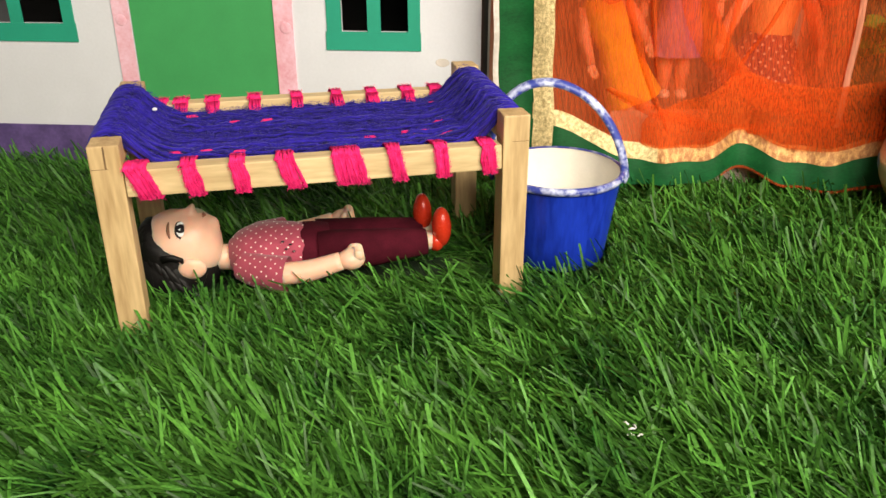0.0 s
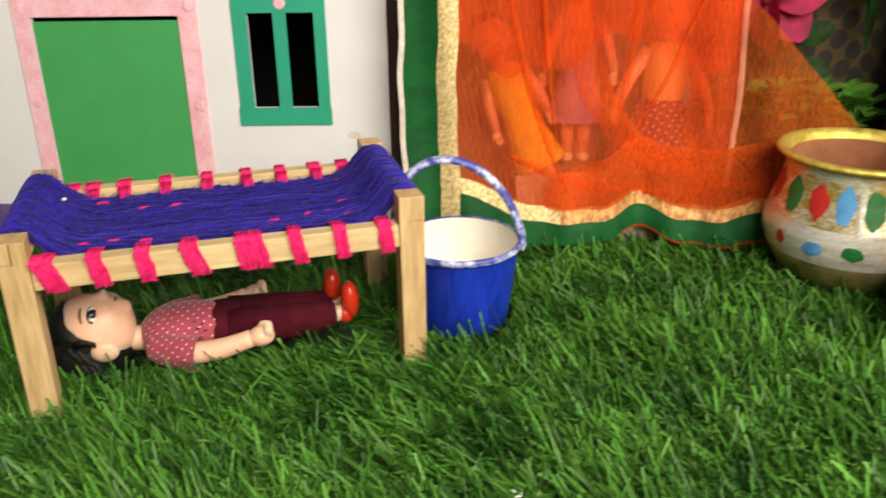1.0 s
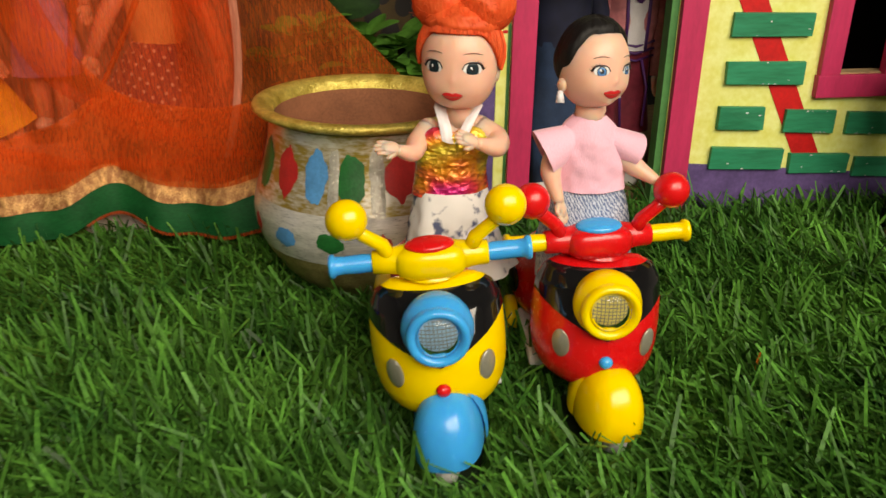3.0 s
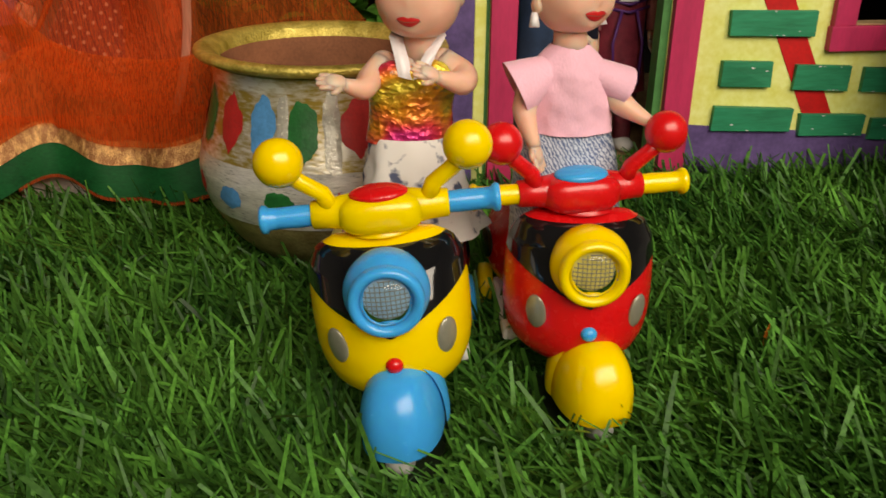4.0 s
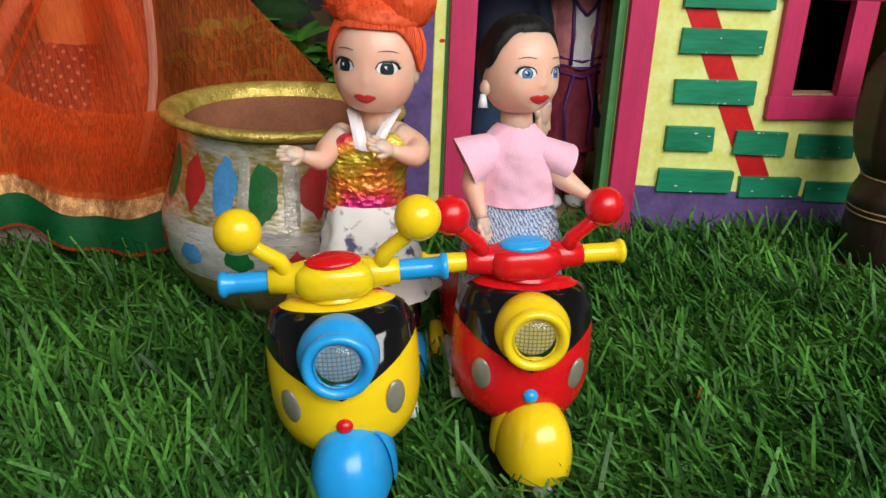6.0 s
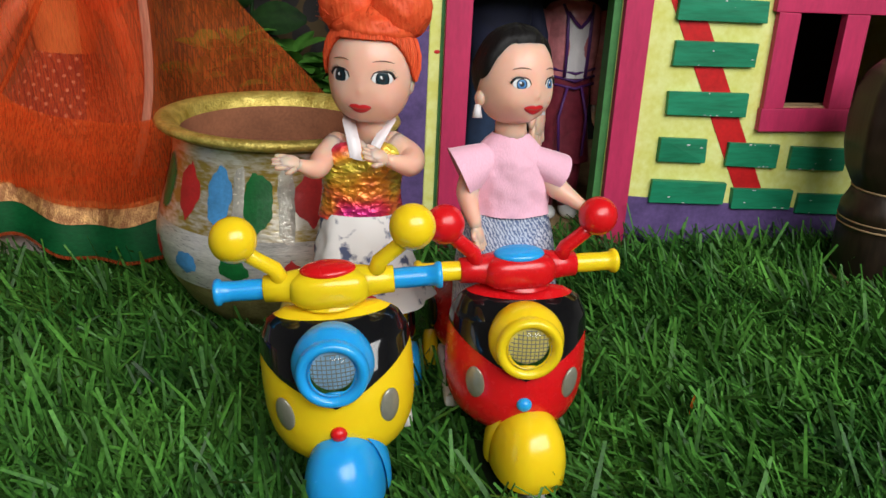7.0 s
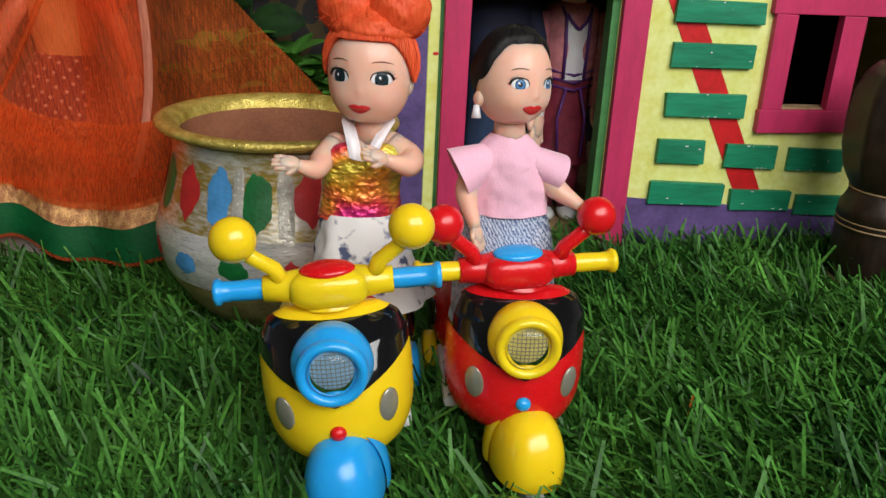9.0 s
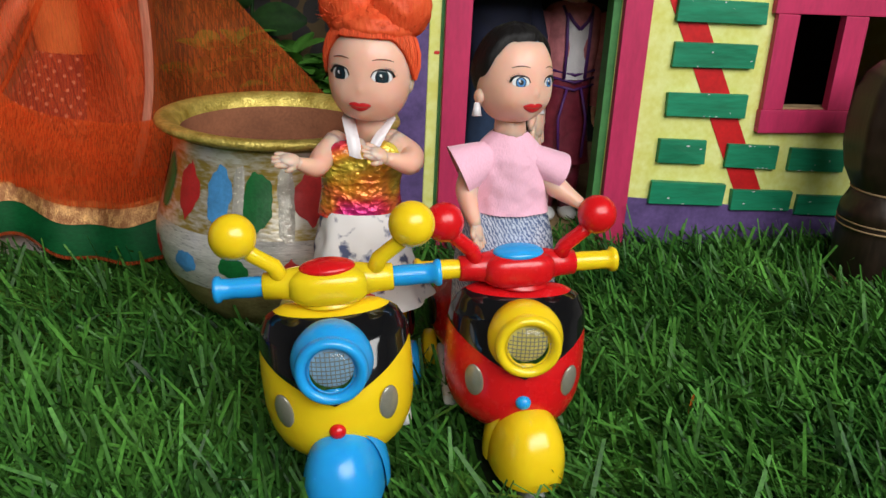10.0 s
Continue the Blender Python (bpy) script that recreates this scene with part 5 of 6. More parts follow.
def doll_in_pink_tee():
    c = (39.2, 39.0, 5.0)
    s = Shape()
    face_head(s, (39.06, 38.9, 12.9), (1.27, 1.27, 1.52), yaw=22, pitch=-8, hair="parted", lips=1.95, eye=(0.31, 0.205), nose_size=0.6, eye_az=0.47, mouth=-0.67, jaw=0.70, low=1.0, ears=False, cheek=0.06, chin=0.07)
    s.tube([(39.15, 39.0, 10.4), (39.05, 38.95, 11.7)], [0.6, 0.5], SKIN, 14)
    ring_body(s, [(39.25, 39.0, 8.3, 1.44, 1.1), (39.22, 39.0, 8.85, 1.36, 1.04), (39.17, 38.95, 9.6, 1.38, 0.98), (39.12, 38.95, 10.15, 1.32, 0.9), (39.1, 39.0, 10.65, 0.98, 0.72), (39.1, 39.0, 11.02, 0.6, 0.52)], TOP, n=96, fold=0.035, seed=4, crease=0.07)
    # wide short sleeves
    for sd, ex, zo, ra in ((-1, 1.78, 9.72, 0.92), (1, 1.75, 9.7, 0.68)):
        def sleeve(u, v):
            a = 2 * math.pi * u
            x, z = 0.3 + (ex - 0.3) * v, 10.36 + (zo - 10.36) * v
            wide, deep = 0.34 + (ra - 0.34) * v ** 0.8 + 0.03 * math.sin(3 * a) * v, 0.5 + 0.3 * v + 0.05 * math.sin(2 * a + 1) * v
            return (39.1 + sd * (x + 0.45 * wide * math.sin(a)), 38.9 - 0.25 * v + deep * math.cos(a), z + 0.9 * wide * math.sin(a))
        s.sheet(sleeve, 28, 10, TOP, True)
    limb(s, [(37.8, 38.75, 9.6), (37.6, 38.4, 9.0), (37.85, 37.9, 8.0)], [0.42, 0.38, 0.19], SKIN)
    hand(s, (37.85, 37.9, 8.0), (0.25, -0.3, -1), 0.7)
    limb(s, [(40.3, 38.75, 9.65), (40.75, 38.3, 9.2), (41.5, 37.6, 8.75)], [0.42, 0.38, 0.18], SKIN)
    hand(s, (41.5, 37.6, 8.75), (1, -0.35, -0.25), 0.65)
    ring_body(s, [(39.3, 38.9, 4.6, 1.9, 1.7), (39.25, 38.9, 5.8, 1.85, 1.5), (39.2, 38.95, 7.2, 1.72, 1.18), (39.2, 39.0, 8.3, 1.36, 0.96), (39.2, 39.0, 8.7, 0.9, 0.7)], LOW, n=40, fold=0.04, seed=3)
    single("doll", s, doll_mats("hair_black", "pink_cloth", "denim"), c, "dark-haired doll in pink tee and denim, on scooter", "doll")


doll_in_pink_tee()


def lying_doll():
    """Doll on its back under the cot: built along x, face up, then laid along the cot."""
    s = Shape()
    # build standing (face to -y, z up), then turn so that up points to -x and the face to +z
    face_head(s, (0, -0.8, 14.4), (1.95, 2.1, 2.2), yaw=-6, hair="long", eye=(0.47, 0.27), nose_size=3.0, eye_az=0.62, chin=0.14, lips=1.2, jaw=0.85, brow=0.06, cheek=0.06, iris=1.2)
    # loose waves of hair over the temple and behind the ear
    rng = random.Random(12)
    for n in range(46):
        k, wave = rng.random(), rng.uniform(0, 6.28)
        a = Vector((-1.15 - 0.5 * k, -1.75 + 1.3 * k + rng.uniform(-0.2, 0.2), 16.15 - 0.2 * k))
        b = Vector((-2.15, -0.35 + 0.9 * k, 15.0 + rng.uniform(-0.2, 0.4)))
        c = Vector((-2.1 + rng.uniform(-0.2, 0.3), 0.9 + 0.7 * k, 14.0 + rng.uniform(-0.3, 0.5)))
        d = Vector((-1.7 + rng.uniform(-0.4, 0.4), 2.0 + rng.uniform(-0.3, 0.2), 13.3 + rng.uniform(-0.4, 1.8)))
        lock = []
        for q in range(10):
            t = q / 9
            p = a * (1 - t) ** 3 + b * (3 * t * (1 - t) ** 2) + c * (3 * t * t * (1 - t)) + d * t ** 3
            lock.append(p + Vector((0.14 * math.sin(9 * t + wave), 0, 0.16 * math.cos(8 * t + wave))) * min(1, 3 * t))
        s.tube(lock, [0.1] + [rng.uniform(0.12, 0.2)] * 8 + [0.05], HAIR, 7)
    s.tube([(0, 0.2, 11.6), (0, 0.1, 12.8)], [0.75, 0.7], SKIN, 14)
    ring_body(s, [(0, 0.1, 7.5, 1.75, 1.35), (0, 0, 8.6, 1.8, 1.45), (0, 0, 10, 2.0, 1.5), (0, 0.05, 11.2, 1.85, 1.25), (0, 0.1, 11.9, 0.9, 0.8)], TOP, fold=0.03, seed=2)
    for sd in (-1, 1):
        s.tube([(sd * 1.5, 0.1, 11.1), (sd * 2.3, 0.2, 10.2), (sd * 2.75, 0.3, 8.8)], [0.85, 0.95, 1.0], TOP, 14, cap=False)
        limb(s, [(sd * 2.6, 0.3, 9.2), (sd * 2.75, 0.2, 7.6), (sd * 2.8, -0.2, 5.9)], [0.62, 0.6, 0.5], SKIN)
        s.ball((sd * 2.8, -0.25, 5.35), (0.62, 0.6, 0.75), SKIN, 14, 10)
        for f in range(4):
            s.ball((sd * 2.8 - 0.4 + 0.27 * f, -0.62, 4.95), (0.16, 0.34, 0.3), SKIN, 12, 8)
        s.tube([(sd * 2.3, -0.3, 5.6), (sd * 2.25, -0.75, 5.2), (sd * 2.5, -0.9, 5.0)], [0.2, 0.18, 0.12], SKIN, 8)
        s.tube([(sd * 0.8, 0.1, 7.0), (sd * 0.85, 0.1, 3.6), (sd * 0.8, 0.1, 0.9)], [1.28, 1.02, 0.74], LOW, 20)
        s.tube([(sd * 0.8, 0.1, 1.2), (sd * 0.8, 0.1, 0.3)], 0.5, SKIN, 12)
        heel = 0.8 if sd > 0 else 0.0
        s.ball((sd * 0.9, -0.75 - 0.25 * heel, heel), (0.66, 1.2, 0.55), SHOE, 18, 12)
        s.ball((sd * 0.8, 0.15, 0.35 + heel), (0.6, 0.6, 0.5), SHOE, 14, 10)
    ring_body(s, [(0, 0.1, 6.3, 1.75, 1.25), (0, 0.1, 7.1, 1.85, 1.4), (0, 0.1, 7.9, 1.8, 1.4), (0, 0.1, 8.0, 1.6, 1.2)], LOW, fold=0.02)
    for x, y, z in ((-1.62, -0.95, 8.5), (-1.75, -0.75, 8.75), (-1.8, -0.6, 8.35), (-1.5, -1.1, 8.9)):
        s.ball((x, y, z), (0.04, 0.05, 0.10), DARK, 8, 6)
    turn = Matrix(((0, 0, -1, 0), (1, 0, 0, 0), (0, -1, 0, 0), (0, 0, 0, 1)))
    lay = pose(-1.5, 42.5, 1.9, 0, -1.5, 15) @ turn
    s.v = [tuple(lay @ Vector(p)) for p in s.v]
    single("doll", s, doll_mats("hair_black", "polka", "maroon", "red_shoe", "ribbon", "skin_lying", "eye_dark", "lips_pale"), (-8, 40.5, 0.3), "black-haired doll in dotted shirt lying under the cot", "doll")


lying_doll()


def small_doll(x, y, z, tall, top, low, hair, label, skirt=1.0, yaw=0.0, arms=0.5, tilt=0.0, reach=5.6, panel=False, palm=0.75):
    """A standing doll, half hidden behind cloth or in a doorway."""
    s = Shape()
    k = tall / 12.0
    head = 11.0 * k
    face_head(s, (0, 0, head), (1.2 * k, 1.15 * k, 1.35 * k), yaw=yaw, hair="cap", eye=(0.2 * k, 0.13 * k), detail=36)
    s.tube([(0, 0, 8.8 * k), (0, 0, 9.9 * k)], 0.5 * k, SKIN, 10)
    ring_body(s, [(0, 0, 6.0 * k, 1.0 * k, 0.8 * k), (0, 0, 7.4 * k, 1.2 * k, 0.9 * k), (0, 0, 8.8 * k, 1.15 * k, 0.75 * k), (0, 0, 9.2 * k, 0.4 * k, 0.4 * k)], TOP, fold=0.03)
    ring_body(s, [(0, 0, 2.6 * k, 1.75 * k * skirt, 1.3 * k * skirt), (0, 0, 4.4 * k, 1.4 * k * skirt, 1.1 * k * skirt), (0, 0, 6.2 * k, 1.02 * k, 0.82 * k)], LOW, fold=0.06)
    for sd in (-1, 1):
        s.tube([(sd * 1.0 * k, 0, 8.7 * k), (sd * (1.5 + 0.4 * arms) * k, -0.1, 7.2 * k), (sd * (1.6 + arms) * k, -0.5 * k, reach * k)], [0.42 * k, 0.38 * k, 0.28 * k], TOP if skirt < 0.8 else SKIN, 10)
        hand(s, (sd * (1.6 + arms) * k, -0.5 * k, reach * k), (0, -0.2, -1), palm * k)
        s.tube([(sd * 0.5 * k, 0, 3.2 * k), (sd * 0.5 * k, 0, 0.5 * k)], [0.5 * k, 0.38 * k], LOW if skirt < 0.8 else SKIN, 10)
        s.ball((sd * 0.5 * k, -0.25 * k, 0.3 * k), (0.4 * k, 0.7 * k, 0.32 * k), SHOE, 12, 8)
    if panel:
        s.sheet(lambda u, v: ((-0.42 + 0.84 * u) * k, (-0.93 + 0.25 * abs(u - 0.5) - 0.1 * v * (1 - v)) * k, (6.15 + 2.5 * v - 0.45 * (v > 0.9) * (1 - 2 * abs(u - 0.5))) * k), 10, 12, MORE)
        for sd in (-1, 1):
            s.tube([(sd * 0.44 * k, -0.86 * k, 6.2 * k), (sd * 0.46 * k, -0.9 * k, 7.4 * k), (sd * 0.5 * k, -0.8 * k, 8.6 * k), (sd * 0.62 * k, -0.5 * k, 9.0 * k)], 0.07 * k, IRIS, 6)
            s.tube([(0, -0.98 * k, 8.15 * k), (sd * 0.3 * k, -0.92 * k, 8.45 * k), (sd * 0.5 * k, -0.8 * k, 8.75 * k)], 0.07 * k, IRIS, 6)
            s.tube([(sd * 0.3 * k, -0.95 * k, 5.8 * k), (sd * 0.6 * k, -1.05 * k, 4.6 * k), (sd * 0.5 * k, -1.2 * k, 3.0 * k)], 0.06 * k, IRIS, 6)
        for q in range(3):
            s.tube([(-0.95 * k, -0.5 * k, (5.9 + 0.3 * q) * k), (0, -0.95 * k, (5.75 + 0.3 * q) * k), (0.95 * k, -0.5 * k, (5.9 + 0.3 * q) * k)], 0.06 * k, IRIS, 6)
    lay = pose(x, y, z, 0, tilt, 0)
    s.v = [tuple(lay @ Vector(p)) for p in s.v]
    return single("doll", s, doll_mats(hair, top, low, iris="trim" if panel else "eye_blue"), (x, y, z), label, "doll")


small_doll(12.8, 60.0, 2.2, 15.0, "lemon_cloth", "lemon_cloth", "hair_black", "doll in a yellow dress behind the orange cloth", 0.95, 10, 0.1, -22)
small_doll(14.4, 60.9, 5.2, 15.0, "lilac_cloth", "lilac_cloth", "hair_orange", "doll in a lilac dress behind the orange cloth", 0.95, 0, 0.5)
small_doll(20.3, 60.2, 1.5, 17.0, "peach_cloth", "polka_wide", "hair_orange", "doll in peach top and dotted skirt behind cloth", 1.5, 0, 0.9, 3)
single("paper_sheet", Shape().box((9.8, 57.2, 0.2), (16.5, 57.4, 5.2), jitter=0.2), "stone", (13, 57.3, 0), "pale pinkish paper sheet leaning behind the cloth", "paper")
single("paper_scrap", Shape().box((16.3, 56.4, -0.2), (20.6, 56.8, 1.5), jitter=0.15), "stone", (18.4, 56.6, 0), "crumpled pale paper scrap under the hem", "paper")


# ---- plants between the cloth and the painted house ----
def leaf_shape(s, base, direction, length, width, curl=0.3, mi=0, roll=0.0):
    d = Vector(direction).normalized()
    side = d.cross(Vector((0, 0, 1)))
    side = side.normalized() if side.length > 0.05 else Vector((1, 0, 0))
    side = Matrix.Rotation(roll, 3, d) @ side
    up = side.cross(d)

    def fn(u, v):
        w = width * math.sin(math.pi * min(1, v * 0.9 + 0.06)) ** 0.8 * (u - 0.5) * 2
        return Vector(base) + d * (length * v) + side * w + up * (-curl * length * v * v + 0.25 * abs(w))
    return s.sheet(fn, 4, 6, mi)


def plant():
    rng = random.Random(21)
    p = thing("artificial_plant", (35, 60, 0), "dark green artificial plant with small oval leaves", "plant")
    at = (35, 60, 0)
    sprigs = [(32.7, 60.4, 9.9), (33.9, 60.0, 9.2), (34.9, 60.3, 9.6), (35.7, 59.8, 8.4), (36.6, 60.2, 9.2), (33.3, 59.6, 8.0), (34.8, 59.5, 7.7), (31.6, 60.2, 8.6), (28.3, 59.9, 10.2), (29.7, 60.1, 10.5), (27.2, 60.2, 8.8), (30.6, 60.4, 10.0)]
    for x, y, z in sprigs:
        part("stem", Shape().tube([(x + 0.3, y + 0.4, -0.4), (x + 0.4, y + 0.2, 0.5 * z), (x, y, z + 0.4)], [0.12, 0.1, 0.06], n=6), "leaf", p, world_at=at)
        for n in range(7):
            ang = 2 * math.pi * n / 7 + rng.uniform(-0.4, 0.4)
            s = leaf_shape(Shape(), (x, y, z + 0.4 - 0.12 * n), (math.cos(ang), 0.8 * math.sin(ang) - 0.25, rng.uniform(0.25, 0.95)), rng.uniform(1.6, 2.2), rng.uniform(0.55, 0.75), rng.uniform(0.1, 0.35), roll=rng.uniform(-0.5, 0.5))
            part("leaf", s, "leaf_light", p, world_at=at)
    # broad dark leaves on a taller stem
    part("stem", Shape().tube([(30.4, 61.4, -0.4), (30.2, 61.3, 10.0), (30.8, 61.2, 19.5)], [0.14, 0.12, 0.06], n=6), "leaf", p, world_at=at)
    for x, z, a, ln in ((30.3, 12.0, 0.1, 3.0), (30.3, 12.8, 2.6, 2.6), (30.5, 14.2, 0.5, 2.8), (30.7, 17.6, 0.3, 3.2), (30.1, 9.2, 2.9, 2.4)):
        part("leaf", leaf_shape(Shape(), (x, 61.0, z), (math.cos(a), -0.35, math.sin(a)), ln, 0.95, 0.2, roll=1.2), "leaf", p, world_at=at)
    v = thing("hanging_vine", (35.2, 60.5, 14), "long green artificial leaves hanging down", "plant")
    for x, z, ln in ((35.7, 21.5, 7.8), (35.3, 21.2, 5.6), (34.5, 21.8, 4.6), (36.6, 22, 4.4)):
        s = leaf_shape(Shape(), (x, 60.4, z), (rng.uniform(-0.1, 0.1), -0.1, -1), ln, 0.5, 0.05)
        part("leaf", s, "leaf", v, world_at=(35.2, 60.5, 14))
    part("stem", Shape().tube([(31, 60.6, 22), (33.5, 60.5, 21.6), (36.5, 60.6, 22)], 0.1, n=6), "leaf", v, world_at=(35.2, 60.5, 14))
    f = thing("fabric_flower", (28.5, 59.5, 17), "large magenta fabric flower beside the orange cloth", "flower")
    for n in range(7):
        a = 2 * math.pi * n / 7 + 0.1 + rng.uniform(-0.12, 0.12)
        s = leaf_shape(Shape(), (27.8, 60.0 - 0.12 * (n % 2), 17.7), (math.cos(a), -0.3 - 0.25 * (n % 2), math.sin(a)), rng.uniform(3.7, 4.4), 1.75, rng.uniform(0.1, 0.3), roll=1.2 + rng.uniform(-0.25, 0.25))
        part("petal", s, "petal", f, world_at=(28.5, 59.5, 17))
    part("flower_heart", Shape().ball((27.8, 59.6, 17.7), (0.8, 0.5, 0.8)), "petal", f, world_at=(28.5, 59.5, 17))
    single("backdrop_cloth", Shape().sheet(lambda u, v: (25 + 14.4 * u, 62.8 + 0.4 * math.sin(14 * u), -0.6 + 34 * v), 40, 4), "print", (32, 62.8, -0.6), "dark brown block-printed cloth hung behind the set", "cloth")
    # the pale backing is an unseen addition that brightens the view through the chiffon
    single("backing_sheet", Shape().sheet(lambda u, v: (0.8 + 24.5 * u, 63.5 + 0.4 * math.sin(9 * u), -0.8 + 33 * v), 30, 4), "pale_cloth", (13, 63.5, -0.8), "plain pale sheet added to brighten the orange cloth from behind", "cloth")
    single("speckled_board", Shape().box((36.75, 56.4, -0.6), (38.6, 56.9, 24), bevel=0.05), "speckled", (37.7, 56.65, -0.6), "yellow board edge with black specks", "board")


plant()


# ---- the painted wooden house ----
def brick(house, at, x0, x1, z, high, slope, kind, y):
    s = Shape().box((x0, y - 0.34, -high / 2), (x1, y - 0.003, high / 2), bevel=0.03, jitter=0.05)
    mid = (x0 + x1) / 2
    s.v = [(a, b, z + c + slope * (a - mid)) for a, b, c in s.v]
    ob = part("brick", s, kind, house, world_at=at)
    if kind == "green_stick":
        # chips where the paint has come off
        rng = random.Random(int(100 * x0 + z))
        chips = Shape()
        for _ in range(rng.randint(3, 7)):
            a, c = rng.uniform(x0 + 0.2, x1 - 0.2), rng.choice((rng.uniform(-0.42, 0.42), 0.46, -0.46)) * high
            chips.disc((a, y - 0.345, z + c + slope * (a - mid)), (0, -1, 0), rng.uniform(0.03, 0.13), rng.uniform(0.02, 0.05), 0.012, n=7)
        part("chip", chips, "ribbon", ob, "pale chips in the paint", world_at=at)


def wooden_house():
    at = (52, 55.5, 0)
    y = 55.8
    h = thing("wooden_house", at, "yellow painted toy house with pink frames and glued bricks", "toy house")
    x0, x1, top = 37.8, 82.0, 27.0
    holes = [(41.5, 49.7, -0.7, 14.45), (60.05, 69.5, 8.4, 13.75)]
    s = Shape().pierced(x0 + 1.5, x1, -0.7, top, y, 0.9, holes)
    part("wall", s, "y_wall", h, "brushed pale yellow wall", world_at=at)
    part("corner_post", Shape().box((x0, y - 0.15, -0.7), (x0 + 1.5, y + 0.55, top), bevel=0.05), "purple", h, "purple painted corner post", world_at=at)
    # inner side and back walls are coloured near black in place of shade
    part("side_wall", Shape().box((x0 + 1.7, y + 0.93, -0.7), (x0 + 2.4, y + 26, top)), "dark", h, "inner side wall, shade put into its near-black colour", world_at=at)
    part("side_wall", Shape().box((x1 - 0.8, y + 0.9, -0.7), (x1, y + 26, top)), "y_wall", h, world_at=at)
    part("back_wall", Shape().box((x0 + 2.4, y + 25, -0.7), (x1 - 0.8, y + 26, top)), "dark", h, "back wall, shade put into its near-black colour", world_at=at)
    part("upper_floor", Shape().box((x0 + 2.4, y + 0.9, 16.5), (x1 - 0.8, y + 25, 17.2)), "bare_wood", h, "bare wooden upper floor", world_at=at)
    part("inner_floor", Shape().box((x0 + 2.4, y + 0.9, -0.7), (x1 - 0.8, y + 25, 0.25)), "bare_wood", h, "bare tan board floor inside", world_at=at)
    part("paint_fleck", Shape().disc((39.75, y - 0.07, 11.2), (0, -1, 0), 0.16, 0.10, 0.02), "red_strip", h, "small red paint fleck", world_at=at)
    part("roof_board", Shape().box((x0 - 0.6, y - 1.0, top), (x1 + 0.6, y + 27, top + 0.9), bevel=0.1), "purple", h, world_at=at)
    s = Shape().box((51.25, y - 0.08, -0.7), (x1, y - 0.003, 3.2))
    s.v = [(a, b, c - 0.085 * (a + 52 - 51.2 - 52) if c > 1 else c) for a, b, c in s.v]
    part("base_band", s, "purple", h, "purple painted base band", world_at=at)
    # door frame
    for a, b in (((40.1, -0.7), (41.45, 14.4)), ((49.72, -0.7), (51.25, 14.4))):
        part("door_frame", Shape().box((a[0], y - 0.45, a[1]), (b[0], y - 0.003, b[1]), bevel=0.05, jitter=0.03), "magenta", h, "magenta painted door jamb", world_at=at)
    s = Shape().box((39.9, y - 0.5, 14.42), (51.5, y - 0.003, 15.8), bevel=0.05, jitter=0.03)
    part("door_frame", s, "magenta", h, "magenta painted door head", world_at=at)
    part("door_edge", Shape().box((49.25, y + 0.05, -0.7), (49.69, y + 0.95, 14.4)), "door_edge", h, "green painted door edge", world_at=at)
    part("inner_edge", Shape().box((39.35, y - 0.06, -0.7), (39.9, y - 0.003, top - 0.2)), "y_wall", h, world_at=at)
    part("inner_edge", Shape().box((39.92, y - 0.05, -0.7), (40.09, y - 0.003, 14.4)), "door_edge", h, world_at=at)
    # window
    w = part("window", Shape().box((58.5, y - 0.45, 13.76), (71.0, y - 0.003, 15.1), bevel=0.05), "magenta", h, "magenta painted window frame", world_at=at)
    part("frame_strip", Shape().box((58.7, y - 0.45, 7.1), (71.0, y - 0.003, 8.4), bevel=0.05, jitter=0.03), "magenta", w, world_at=at)
    part("frame_strip", Shape().box((58.75, y - 0.42, 8.42), (60.1, y - 0.003, 13.74), bevel=0.05, jitter=0.03), "magenta", w, world_at=at)
    part("frame_strip", Shape().box((69.5, y - 0.42, 8.42), (70.9, y - 0.003, 13.74), bevel=0.05), "magenta", w, world_at=at)
    part("mullion", Shape().box((62.95, y - 0.4, 8.42), (64.4, y + 0.2, 13.74), bevel=0.05, jitter=0.03), "magenta", w, world_at=at)
    part("window_sill", Shape().box((60.1, y - 0.02, 8.405), (69.45, y + 0.9, 8.5)), "bare_wood", w, "bare wood sill", world_at=at)
    # red diagonal strip
    def strip(u, v):
        z = 25.0 - 21.6 * v
        x = 52.35 + (14.3 - z) * 0.535 + 1.75 * u
        return (x, y - 0.05, z)
    s = Shape().sheet(strip, 1, 8)
    s.sheet(lambda u, v: (strip(u, v)[0], y - 0.003, strip(u, v)[2]), 1, 8)
    part("red_strip", s, "red_strip", h, "red painted slanting stripe", world_at=at)
    # glued bricks
    rows = [(52.68, 57.34, 3.42, 1.35, -0.05), (57.9, 61.85, 2.92, 1.2, -0.04), (62.3, 66.5, 2.55, 1.25, -0.04), (67.2, 71.5, 2.3, 1.25, -0.04),
            (52.8, 55.75, 5.93, 1.35, -0.03), (57.1, 60.4, 5.62, 1.4, -0.04), (61.25, 64.95, 5.38, 1.35, -0.03), (66.0, 70.0, 5.15, 1.3, -0.03),
            (52.95, 57.85, 8.62, 1.35, -0.02), (52.95, 57.85, 11.38, 1.3, -0.01), (52.75, 58.1, 13.72, 1.15, -0.02), (52.6, 57.4, 16.0, 1.3, 0.0)]
    for r in rows:
        brick(h, at, *r, "green_stick", y)
    for z, off in ((17.95, 0.0), (20.3, 1.1), (22.6, 0.2), (24.9, 1.2)):
        x = 39.55 + off
        widths = [2.75, 2.5, 3.85, 3.4, 2.9, 3.6, 2.8, 3.4, 3.1, 3.5]
